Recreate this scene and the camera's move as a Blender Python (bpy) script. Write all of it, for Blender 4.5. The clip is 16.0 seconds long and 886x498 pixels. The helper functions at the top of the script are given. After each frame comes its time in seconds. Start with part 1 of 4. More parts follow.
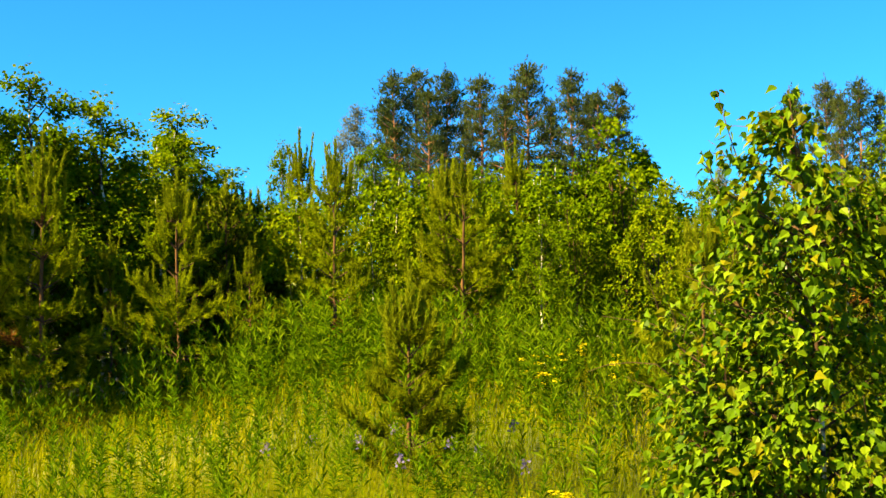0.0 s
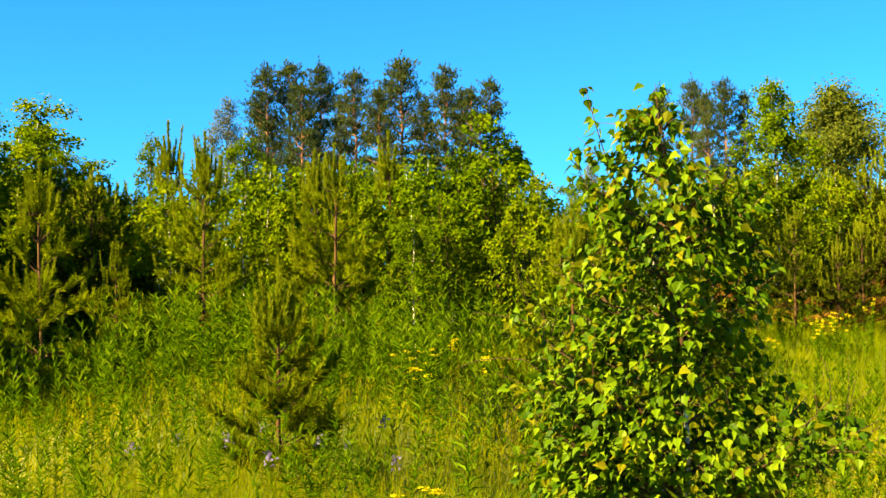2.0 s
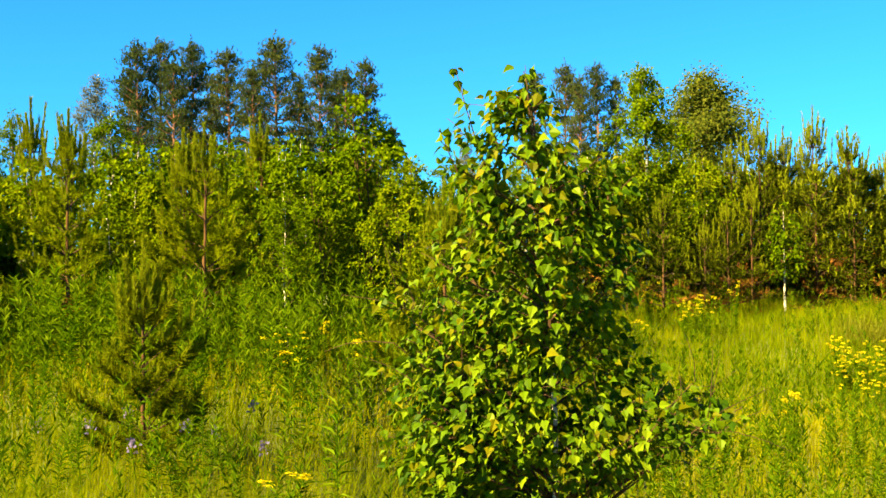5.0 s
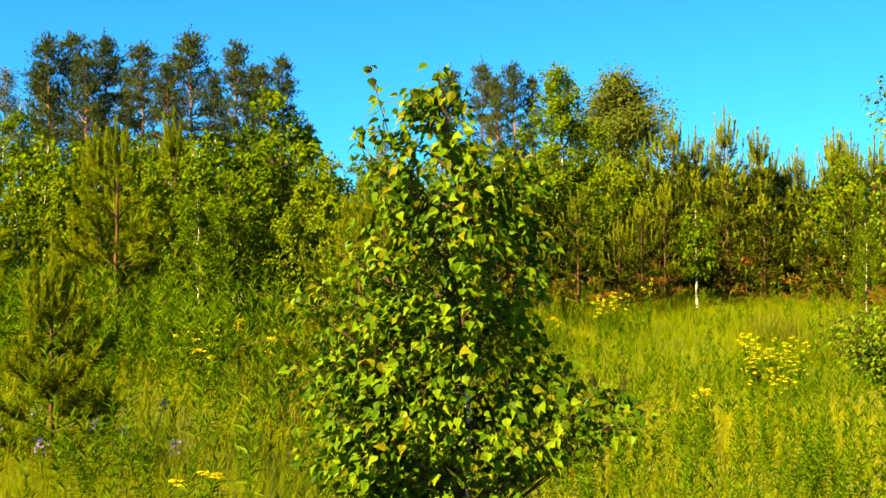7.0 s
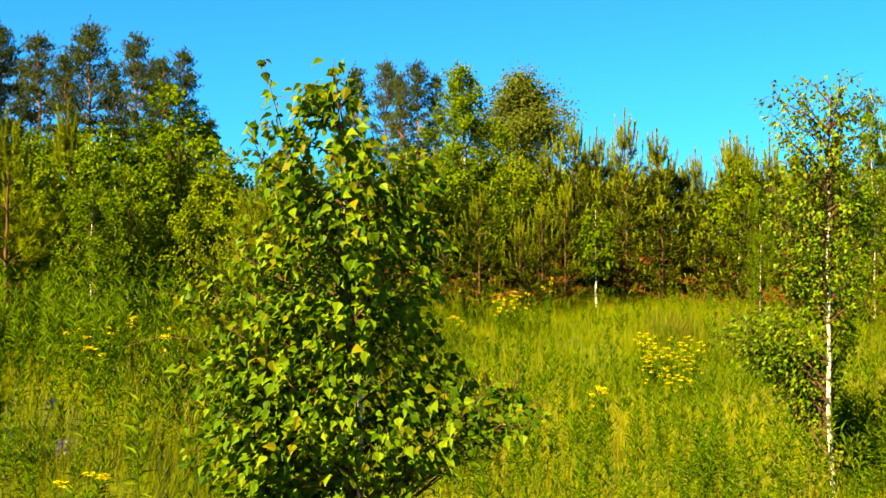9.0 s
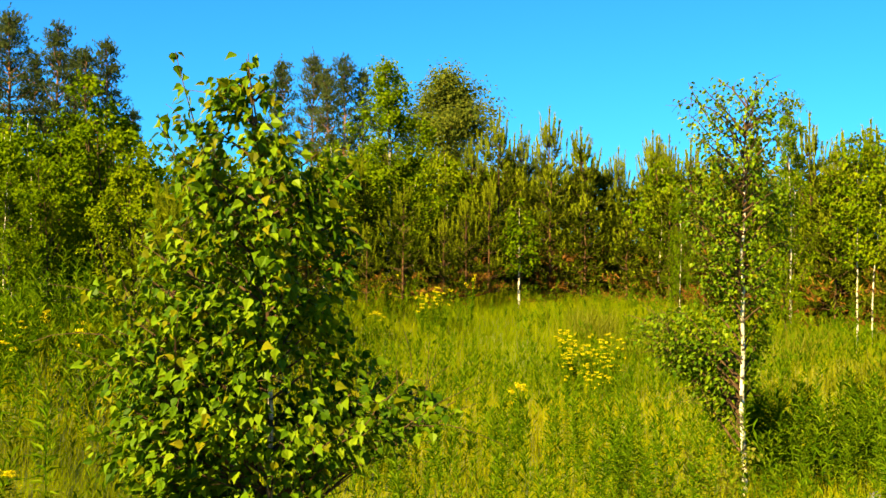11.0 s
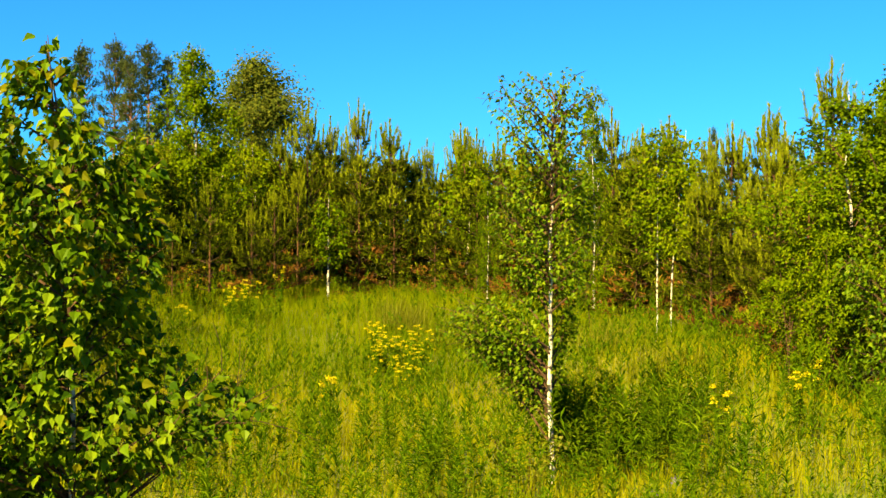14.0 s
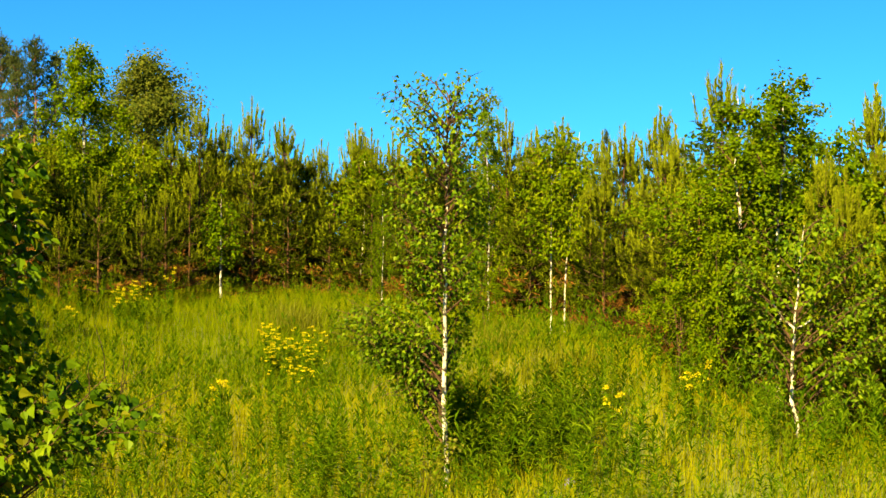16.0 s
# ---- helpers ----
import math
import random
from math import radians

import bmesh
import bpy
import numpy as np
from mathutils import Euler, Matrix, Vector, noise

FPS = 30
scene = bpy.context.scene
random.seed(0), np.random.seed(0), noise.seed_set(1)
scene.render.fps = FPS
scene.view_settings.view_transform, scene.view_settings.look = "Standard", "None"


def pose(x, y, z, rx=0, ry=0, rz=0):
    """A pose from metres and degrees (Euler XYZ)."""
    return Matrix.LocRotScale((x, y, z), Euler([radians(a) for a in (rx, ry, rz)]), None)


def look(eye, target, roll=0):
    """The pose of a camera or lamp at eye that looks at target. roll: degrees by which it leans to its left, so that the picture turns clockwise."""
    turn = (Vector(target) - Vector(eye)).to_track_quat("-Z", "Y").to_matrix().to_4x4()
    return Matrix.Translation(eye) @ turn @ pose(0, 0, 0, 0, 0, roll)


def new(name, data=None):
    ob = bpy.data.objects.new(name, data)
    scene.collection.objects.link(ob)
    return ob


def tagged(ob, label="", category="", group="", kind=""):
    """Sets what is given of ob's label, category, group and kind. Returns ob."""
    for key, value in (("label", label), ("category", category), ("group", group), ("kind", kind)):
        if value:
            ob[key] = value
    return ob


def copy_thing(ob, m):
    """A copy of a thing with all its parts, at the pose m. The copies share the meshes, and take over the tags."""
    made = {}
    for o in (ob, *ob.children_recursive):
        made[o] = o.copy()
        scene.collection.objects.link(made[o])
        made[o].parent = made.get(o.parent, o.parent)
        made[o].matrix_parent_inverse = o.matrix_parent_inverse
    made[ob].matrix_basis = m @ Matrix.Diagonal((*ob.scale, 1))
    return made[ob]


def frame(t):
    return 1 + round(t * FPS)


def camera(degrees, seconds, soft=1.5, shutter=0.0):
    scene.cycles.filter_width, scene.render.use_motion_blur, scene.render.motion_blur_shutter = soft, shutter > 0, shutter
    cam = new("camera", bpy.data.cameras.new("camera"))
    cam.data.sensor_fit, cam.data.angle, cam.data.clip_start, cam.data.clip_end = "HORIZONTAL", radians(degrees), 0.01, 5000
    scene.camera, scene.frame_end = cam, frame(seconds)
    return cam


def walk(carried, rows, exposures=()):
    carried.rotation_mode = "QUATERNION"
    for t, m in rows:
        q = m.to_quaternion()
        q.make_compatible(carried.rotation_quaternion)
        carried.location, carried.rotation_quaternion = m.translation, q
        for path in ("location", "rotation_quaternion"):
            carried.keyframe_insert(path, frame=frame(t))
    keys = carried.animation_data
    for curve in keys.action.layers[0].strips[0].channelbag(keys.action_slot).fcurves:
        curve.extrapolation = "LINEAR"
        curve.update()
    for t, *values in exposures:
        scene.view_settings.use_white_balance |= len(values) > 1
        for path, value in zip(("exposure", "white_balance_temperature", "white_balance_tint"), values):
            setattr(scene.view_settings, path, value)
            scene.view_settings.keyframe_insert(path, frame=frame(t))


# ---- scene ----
EYE = 1.9
ROWS = (
    (0.0, -0.0962, -0.1196, -0.0094, 2.228, 0.751, 0.000),
    (0.5, -0.0953, -0.1053, -0.0080, 2.242, 0.706, -1.315),
    (1.0, -0.0841, -0.0967, -0.0068, 2.155, 0.723, -2.969),
    (1.5, -0.0790, -0.0924, -0.0044, 2.044, 0.779, -4.514),
    (2.0, -0.0784, -0.0792, -0.0048, 1.916, 0.816, -5.609),
    (2.5, -0.0726, -0.0511, -0.0042, 1.758, 0.857, -6.596),
    (3.0, -0.0673, -0.0466, -0.0066, 1.615, 0.839, -7.539),
    (3.5, -0.0635, -0.0374, -0.0058, 1.414, 0.811, -8.467),
    (4.0, -0.0575, -0.0288, -0.0062, 1.250, 0.801, -9.367),
    (6.5, -0.0328, -0.0164, -0.0026, 0.881, 0.700, -13.909),
    (7.0, -0.0313, -0.0222, -0.0027, 0.881, 0.661, -14.852),
    (7.5, -0.0249, -0.0023, -0.0027, 0.851, 0.630, -15.806),
    (8.0, -0.0240, 0.0067, -0.0041, 0.773, 0.608, -16.831),
    (8.5, -0.0084, 0.0007, -0.0048, 0.814, 0.471, -17.976),
    (9.0, 0.0154, 0.0071, -0.0035, 0.769, 0.234, -19.156),
    (11.5, 0.0652, -0.0101, 0.0050, 0.573, -0.357, -23.586),
    (12.0, 0.0502, 0.0043, 0.0048, 0.583, -0.358, -25.115),
    (12.5, 0.0456, 0.0328, 0.0018, 0.515, -0.348, -26.875),
    (13.0, 0.0552, 0.0607, 0.0005, 0.327, -0.277, -28.360),
    (13.5, 0.0679, 0.0591, 0.0047, 0.260, -0.259, -29.676),
    (14.0, 0.0771, 0.0710, 0.0062, 0.249, -0.248, -30.966),
    (14.5, 0.0788, 0.0731, 0.0050, 0.191, -0.242, -32.133),
    (15.0, 0.1081, 0.1145, 0.0146, 0.202, -0.241, -33.319),
    (15.5, 0.1188, 0.1349, 0.0161, 0.241, -0.259, -34.521),
    (16.0, 0.1327, 0.1428, 0.0181, 0.277, -0.300, -35.632),
)
cam = camera(37.97, 16.0, soft=1.5)
walk(cam, [(t, pose(x, y, EYE + z, 90 + pitch, roll, yaw)) for t, x, y, z, pitch, roll, yaw in ROWS], ((0.0, 2.78), (9.0, 2.63), (12.5, 2.41), (16.0, 2.32)))

# ---- light: clear sky, sun low on the left ----
SUN_AZ, SUN_EL = 114.0, 38.0
world = bpy.data.worlds.new("sky")
scene.world = world
world.use_nodes = True
wn, wl = world.node_tree.nodes, world.node_tree.links
sky = wn.new("ShaderNodeTexSky")
sky.sky_type, sky.sun_disc = "NISHITA", False
sky.sun_elevation, sky.sun_rotation = radians(SUN_EL), radians(-SUN_AZ)
sky.air_density, sky.dust_density, sky.ozone_density = 1.0, 0.2, 3.0
tint = wn.new("ShaderNodeMix")
tint.data_type, tint.blend_type = "RGBA", "MULTIPLY"
tint.inputs[0].default_value = 1.0
tint.inputs[7].default_value = (0.13, 0.70, 1.20, 1)
wl.new(sky.outputs[0], tint.inputs[6])
wl.new(tint.outputs[2], wn["Background"].inputs[0])
wn["Background"].inputs[1].default_value = 0.0322
sun_data = bpy.data.lights.new("sun", "SUN")
sun_data.energy, sun_data.angle, sun_data.color = 5.0, radians(0.53), (1.0, 0.785, 0.31)
sun = new("sun", sun_data)
sun.matrix_world = look((0, 0, 0), (math.sin(radians(SUN_AZ)) * math.cos(radians(SUN_EL)), -math.cos(radians(SUN_AZ)) * math.cos(radians(SUN_EL)), -math.sin(radians(SUN_EL))))


# ---- materials ----
def material(name):
    m = bpy.data.materials.new(name)
    m.use_nodes = True
    n = m.node_tree.nodes
    return m, n, m.node_tree.links, n["Principled BSDF"]


def ramp(n, stops):
    r = n.new("ShaderNodeValToRGB")
    while len(r.color_ramp.elements) < len(stops):
        r.color_ramp.elements.new(0.5)
    for e, (p, c) in zip(r.color_ramp.elements, stops):
        e.position, e.color = p, (*c, 1)
    return r


def foliage(name, stops, through_light=0.35, rough=0.5, patch=0.6, spec=0.0, each=False, vary=0.75, scale=2.3):
    """Leaf or needle: colour varies piece by piece and in wide patches; some light comes through."""
    m, n, l, b = material(name)
    g = n.new("ShaderNodeNewGeometry")
    tc = n.new("ShaderNodeTexCoord")
    nz = n.new("ShaderNodeTexNoise")
    nz.inputs["Scale"].default_value = scale
    nz.inputs["Detail"].default_value = 3
    l.new(tc.outputs["Object"], nz.inputs["Vector"])
    info = n.new("ShaderNodeObjectInfo")
    mix = n.new("ShaderNodeMath")
    mix.operation = "MULTIPLY_ADD"
    l.new(nz.outputs[0], mix.inputs[0])
    mix.inputs[1].default_value = patch
    sub = n.new("ShaderNodeMath")
    sub.operation = "MULTIPLY_ADD"
    l.new(info.outputs["Random"] if each else g.outputs["Random Per Island"], sub.inputs[0])
    sub.inputs[1].default_value, sub.inputs[2].default_value = vary, 0.5 - vary / 2 - patch / 2
    tree = n.new("ShaderNodeMath")
    tree.operation = "MULTIPLY_ADD"
    l.new(info.outputs["Random"], tree.inputs[0])
    tree.inputs[1].default_value = 0.0 if each else 0.36
    tree.inputs[2].default_value = 0.0 if each else -0.18
    s2 = n.new("ShaderNodeMath")
    l.new(sub.outputs[0], s2.inputs[0])
    l.new(tree.outputs[0], s2.inputs[1])
    l.new(s2.outputs[0], mix.inputs[2])
    r = ramp(n, stops)
    l.new(mix.outputs[0], r.inputs[0])
    l.new(r.outputs[0], b.inputs["Base Color"])
    b.inputs["Roughness"].default_value = rough
    b.inputs["Specular IOR Level"].default_value = spec
    t = n.new("ShaderNodeBsdfTranslucent")
    warm = n.new("ShaderNodeMix")
    warm.data_type, warm.blend_type = "RGBA", "MULTIPLY"
    warm.inputs[0].default_value = 1.0
    warm.inputs[7].default_value = (1.25, 1.35, 0.3, 1)
    l.new(r.outputs[0], warm.inputs[6])
    l.new(warm.outputs[2], t.inputs[0])
    ms = n.new("ShaderNodeMixShader")
    ms.inputs[0].default_value = through_light
    l.new(b.outputs[0], ms.inputs[1])
    l.new(t.outputs[0], ms.inputs[2])
    l.new(ms.outputs[0], n["Material Output"].inputs[0])
    return m


def bark(name, stops, scale=(30, 30, 8), bump=0.4, rough=0.85):
    m, n, l, b = material(name)
    tc = n.new("ShaderNodeTexCoord")
    mp = n.new("ShaderNodeMapping")
    mp.inputs["Scale"].default_value = scale
    nz = n.new("ShaderNodeTexNoise")
    nz.inputs["Detail"].default_value = 6
    nz.inputs["Scale"].default_value = 1.0
    l.new(tc.outputs["Object"], mp.inputs[0])
    l.new(mp.outputs[0], nz.inputs["Vector"])
    r = ramp(n, stops)
    l.new(nz.outputs[0], r.inputs[0])
    l.new(r.outputs[0], b.inputs["Base Color"])
    bp = n.new("ShaderNodeBump")
    bp.inputs["Strength"].default_value = bump
    bp.inputs["Distance"].default_value = 0.01
    l.new(nz.outputs[0], bp.inputs["Height"])
    l.new(bp.outputs[0], b.inputs["Normal"])
    b.inputs["Roughness"].default_value = rough
    b.inputs["Specular IOR Level"].default_value = 0.08
    return m


LEAF_STOPS = ((0.1, (0.026, 0.060, 0.0011)), (0.45, (0.075, 0.129, 0.0015)), (0.75, (0.121, 0.172, 0.0030)), (1.0, (0.166, 0.196, 0.0050)))
BIRCH_LEAF = foliage("birch_leaf", LEAF_STOPS, 0.30, 0.42, spec=0.04)
BIRCH_LEAF_ONE = foliage("birch_leaf_single", LEAF_STOPS, 0.30, 0.42, spec=0.04, each=True)
FRESH_STOPS = ((0.1, (0.093, 0.102, 0.0015)), (0.5, (0.146, 0.150, 0.0024)), (0.85, (0.203, 0.182, 0.0040)), (1.0, (0.194, 0.106, 0.0080)))
FRESH_LEAF = foliage("fresh_birch_leaf", FRESH_STOPS, 0.5, 0.42, spec=0.04)
FRESH_LEAF_ONE = foliage("fresh_birch_leaf_single", FRESH_STOPS, 0.5, 0.42, spec=0.04, each=True)
FOREST_LEAF = foliage("forest_leaf", ((0.1, (0.034, 0.067, 0.0009)), (0.5, (0.077, 0.119, 0.0012)), (0.8, (0.124, 0.160, 0.0018)), (1.0, (0.169, 0.182, 0.0024))), 0.30, 0.45, vary=0.6)
WILLOW_LEAF = foliage("shrub_leaf", ((0.1, (0.036, 0.070, 0.0009)), (0.5, (0.085, 0.129, 0.0012)), (0.9, (0.151, 0.177, 0.0020))), 0.32, 0.45, vary=0.6)
FAR_LEAF = foliage("distant_leaf", ((0.1, (0.044, 0.065, 0.0086)), (0.6, (0.088, 0.100, 0.0108)), (1.0, (0.133, 0.136, 0.0144))), 0.3, 0.6)
BARE_LEAF = foliage("sparse_leaf", ((0.1, (0.066, 0.071, 0.0502)), (1.0, (0.127, 0.123, 0.0903))), 0.3, 0.7)
NEEDLE = foliage("pine_needle", ((0.1, (0.019, 0.026, 0.0010)), (0.5, (0.039, 0.055, 0.0015)), (0.9, (0.075, 0.084, 0.0040))), 0.16, 0.5)
YOUNG_NEEDLE = foliage("young_pine_needle", ((0.1, (0.063, 0.086, 0.0010)), (0.5, (0.126, 0.156, 0.0015)), (0.9, (0.205, 0.218, 0.0045))), 0.28, 0.5)
SMALL_NEEDLE = foliage("small_pine_needle", ((0.1, (0.040, 0.054, 0.0010)), (0.5, (0.084, 0.102, 0.0015)), (0.9, (0.150, 0.160, 0.0040))), 0.2, 0.5)
CANDLE = foliage("pine_candle", ((0.1, (0.094, 0.120, 0.0030)), (0.9, (0.190, 0.207, 0.0060))), 0.22, 0.5)
# old pines' needles, with blue-grey distance haze mixed into the colour
HAZED_OLD_NEEDLE = foliage("hazed_old_pine_needle", ((0.1, (0.020, 0.033, 0.0126)), (0.5, (0.038, 0.054, 0.0172)), (0.9, (0.072, 0.081, 0.0207))), 0.15, 0.55, patch=0.8)
DEAD_NEEDLE = foliage("dead_needle", ((0.1, (0.072, 0.030, 0.0076)), (0.5, (0.145, 0.059, 0.0114)), (0.9, (0.207, 0.108, 0.0152))), 0.15, 0.7)
GRASS = foliage("meadow_grass", ((0.1, (0.060, 0.102, 0.0008)), (0.45, (0.130, 0.160, 0.0011)), (0.75, (0.211, 0.206, 0.0028)), (1.0, (0.246, 0.228, 0.0050))), 0.35, 0.55, patch=1.1, vary=0.24, scale=0.9)
STRAW = foliage("seeding_grass", ((0.1, (0.072, 0.086, 0.0028)), (0.6, (0.119, 0.124, 0.0059)), (1.0, (0.166, 0.170, 0.0245))), 0.3, 0.6, patch=1.0)
WEED_LEAF = foliage("willowherb_leaf", ((0.1, (0.025, 0.059, 0.0010)), (0.5, (0.058, 0.109, 0.0016)), (0.9, (0.116, 0.162, 0.0040))), 0.35, 0.4)
PETAL = foliage("yellow_petal", ((0.1, (0.400, 0.325, 0.0034)), (0.9, (0.560, 0.490, 0.0120))), 0.35, 0.6)
LILAC = foliage("lilac_petal", ((0.1, (0.099, 0.076, 0.1900)), (0.9, (0.198, 0.167, 0.3040))), 0.3, 0.6)
WHITE_BARK = bark("white_birch_bark", ((0.43, (0.03, 0.026, 0.022)), (0.50, (0.42, 0.37, 0.28)), (0.68, (0.68, 0.61, 0.48))), (9, 9, 13), 0.3, 0.6)
BROWN_BARK = bark("brown_twig_bark", ((0.3, (0.030, 0.017, 0.0084)), (0.7, (0.090, 0.051, 0.0270))))
YOUNG_BARK = bark("young_pine_bark", ((0.3, (0.039, 0.019, 0.0084)), (0.7, (0.124, 0.064, 0.0273))), (9.100, 9.100, 3.2500))
RED_BARK = bark("red_pine_bark", ((0.3, (0.10, 0.045, 0.025)), (0.7, (0.28, 0.13, 0.06))), (3, 3, 1))


def soil_material():
    m, n, l, b = material("meadow_soil")
    tc = n.new("ShaderNodeTexCoord")
    a = n.new("ShaderNodeTexNoise")
    a.inputs["Scale"].default_value, a.inputs["Detail"].default_value = 0.35, 8
    c = n.new("ShaderNodeTexNoise")
    c.inputs["Scale"].default_value, c.inputs["Detail"].default_value = 14, 6
    mx = n.new("ShaderNodeMath")
    mx.operation = "MULTIPLY_ADD"
    l.new(tc.outputs["Object"], a.inputs["Vector"])
    l.new(tc.outputs["Object"], c.inputs["Vector"])
    l.new(c.outputs[0], mx.inputs[0])
    mx.inputs[1].default_value = 0.8
    sb = n.new("ShaderNodeMath")
    sb.operation = "SUBTRACT"
    l.new(a.outputs[0], sb.inputs[0])
    sb.inputs[1].default_value = 0.4
    l.new(sb.outputs[0], mx.inputs[2])
    r = ramp(n, ((0.2, (0.045, 0.07, 0.006)), (0.5, (0.10, 0.12, 0.008)), (0.8, (0.19, 0.17, 0.02))))
    l.new(mx.outputs[0], r.inputs[0])
    l.new(r.outputs[0], b.inputs["Base Color"])
    bp = n.new("ShaderNodeBump")
    bp.inputs["Strength"].default_value, bp.inputs["Distance"].default_value = 0.7, 0.05
    l.new(c.outputs[0], bp.inputs["Height"])
    l.new(bp.outputs[0], b.inputs["Normal"])
    b.inputs["Roughness"].default_value = 0.95
    return m


SOIL = soil_material()


# ---- mesh toolkit ----
class Bag:
    """Gathers vertices and faces, then links them as one mesh object."""

    def __init__(self):
        self.v, self.f, self.n = [], [], 0

    def add(self, verts, faces, mat=0):
        self.v.append(np.asarray(verts, float).reshape(-1, 3))
        self.f.append((np.asarray(faces, int) + self.n, mat))
        self.n += len(self.v[-1])

    def tube(self, pts, radii, sides=6, mat=0):
        pts = np.asarray(pts, float)
        radii = np.asarray(radii, float)
        d = np.gradient(pts, axis=0)
        d /= np.linalg.norm(d, axis=1)[:, None] + 1e-9
        ref = np.where(np.abs(d[:, 2:3]) > 0.9, np.array([[1.0, 0, 0]]), np.array([[0, 0, 1.0]]))
        a = np.cross(d, ref)
        a /= np.linalg.norm(a, axis=1)[:, None]
        b = np.cross(d, a)
        ang = np.arange(sides) * 2 * math.pi / sides
        ring = pts[:, None] + radii[:, None, None] * (a[:, None] * np.cos(ang)[None, :, None] + b[:, None] * np.sin(ang)[None, :, None])
        k = len(pts)
        i = np.arange(k - 1)[:, None] * sides
        j = np.arange(sides)[None]
        q = np.stack([i + j, i + (j + 1) % sides, i + sides + (j + 1) % sides, i + sides + j], -1).reshape(-1, 4)
        self.add(ring.reshape(-1, 3), q, mat)

    def spread(self, tmpl_v, tmpl_f, pos, rot, size, mat=0):
        """Many copies of a small template: pos (N,3), rot (N,3,3) with columns x, y, z, size (N,) or (N,3)."""
        n = len(pos)
        if n == 0:
            return
        size = np.asarray(size, float)
        if size.ndim == 1:
            size = np.repeat(size[:, None], 3, 1)
        tv = np.asarray(tmpl_v, float)
        loc = tv[None] * size[:, None]
        verts = np.einsum("nij,nkj->nki", rot, loc) + pos[:, None]
        base = self.n
        self.v.append(verts.reshape(-1, 3))
        for face in tmpl_f:
            fa = np.asarray(face)[None] + np.arange(n)[:, None] * len(tv) + base
            self.f.append((fa, mat))
        self.n += n * len(tv)

    def mesh(self, name, mats, smooth=False):
        me = bpy.data.meshes.new(name)
        v = np.concatenate(self.v)
        sizes = np.concatenate([np.full(len(f), f.shape[1]) for f, _ in self.f])
        loops = np.concatenate([f.ravel() for f, _ in self.f])
        mi = np.concatenate([np.full(len(f), m) for f, m in self.f])
        me.vertices.add(len(v))
        me.vertices.foreach_set("co", v.ravel().astype(np.float32))
        me.loops.add(len(loops))
        me.loops.foreach_set("vertex_index", loops.astype(np.int32))
        me.polygons.add(len(sizes))
        me.polygons.foreach_set("loop_start", np.concatenate([[0], np.cumsum(sizes)[:-1]]).astype(np.int32))
        me.polygons.foreach_set("material_index", mi.astype(np.int32))
        me.polygons.foreach_set("use_smooth", np.full(len(sizes), smooth))
        for m in mats:
            me.materials.append(m)
        me.update(calc_edges=True)
        me.validate()
        return me


def part(name, bag, mats, parent=None, label="", smooth=False):
    ob = new(name, bag.mesh(name, mats, smooth))
    ob.parent = parent
    return tagged(ob, label)


def norm(a):
    return a / (np.linalg.norm(a, axis=-1, keepdims=True) + 1e-9)


def frames_of(along, face):
    """Rotations whose y is along and whose z lies towards face."""
    y = norm(along)
    x = norm(np.cross(y, face))
    z = np.cross(x, y)
    return np.stack([x, y, z], -1)


LEAF_V = ((0, 0, 0), (-0.27, 0.13, 0.06), (-0.36, 0.33, 0.12), (-0.17, 0.66, 0.06), (0, 1, -0.14), (0.17, 0.66, 0.06), (0.36, 0.33, 0.12), (0.27, 0.13, 0.06), (0, 0.38, 0), (0, 0.72, -0.02))
LEAF_F = (((0, 8, 2, 1),), ((8, 9, 3, 2),), ((9, 4, 3),), ((0, 7, 6, 8),), ((8, 6, 5, 9),), ((9, 5, 4),))
LEAF_F = tuple(f[0] for f in LEAF_F)
SMALL_V = ((0, 0, 0), (-0.4, 0.42, 0.1), (0, 1, -0.08), (0.4, 0.42, 0.1))
SMALL_F = ((0, 2, 1), (0, 3, 2))
NEEDLE_V = ((-0.5, 0, 0), (0.5, 0, 0), (0, 1, 0))
NEEDLE_F = ((0, 1, 2),)
THIN_V = ((-0.5, 0, 0), (0.5, 0, 0), (-0.36, 0.55, 0.08), (0.36, 0.55, 0.08), (0, 1, 0.3))
THIN_F = ((0, 1, 3, 2), (2, 3, 4))
LANCE_V = ((0, 0, 0), (-0.5, 0.35, 0.05), (0.5, 0.35, 0.05), (0, 1, -0.12), (0, 0.4, 0.0))
LANCE_F = ((0, 4, 1), (4, 3, 1), (0, 2, 4), (4, 2, 3))


# ---- plan: ground height by bearing and distance ----
PLAN_AZ = (-180, -75, -55, -51, -45, -41, -36, -30, -26, -20, -16, -10, -5, 5, 14, 60, 180)
PLAN_EDGE = (12, 9.5, 11.5, 12.5, 16.5, 20, 27, 33, 35, 31, 26, 16, 13, 13, 12.5, 11, 12)
PLAN_FAR = (0.3, 0.3, 0.2, 0.2, 0.5, 0.7, 0.65, 0.75, 0.85, 1.0, 1.0, 1.05, 1.1, 1.2, 0.80, 0.7, 0.3)
PLAN_NEAR = (0.2, 0.1, 0.0, 0.0, -0.1, -0.13, -0.15, -0.12, -0.08, 0.05, 0.15, 0.40, 0.62, 0.75, 0.55, 0.4, 0.2)


def step(a, b, x):
    u = np.clip((x - a) / (b - a), 0, 1)
    return u * u * (3 - 2 * u)


def edge(az):
    return np.interp(az, PLAN_AZ, PLAN_EDGE)


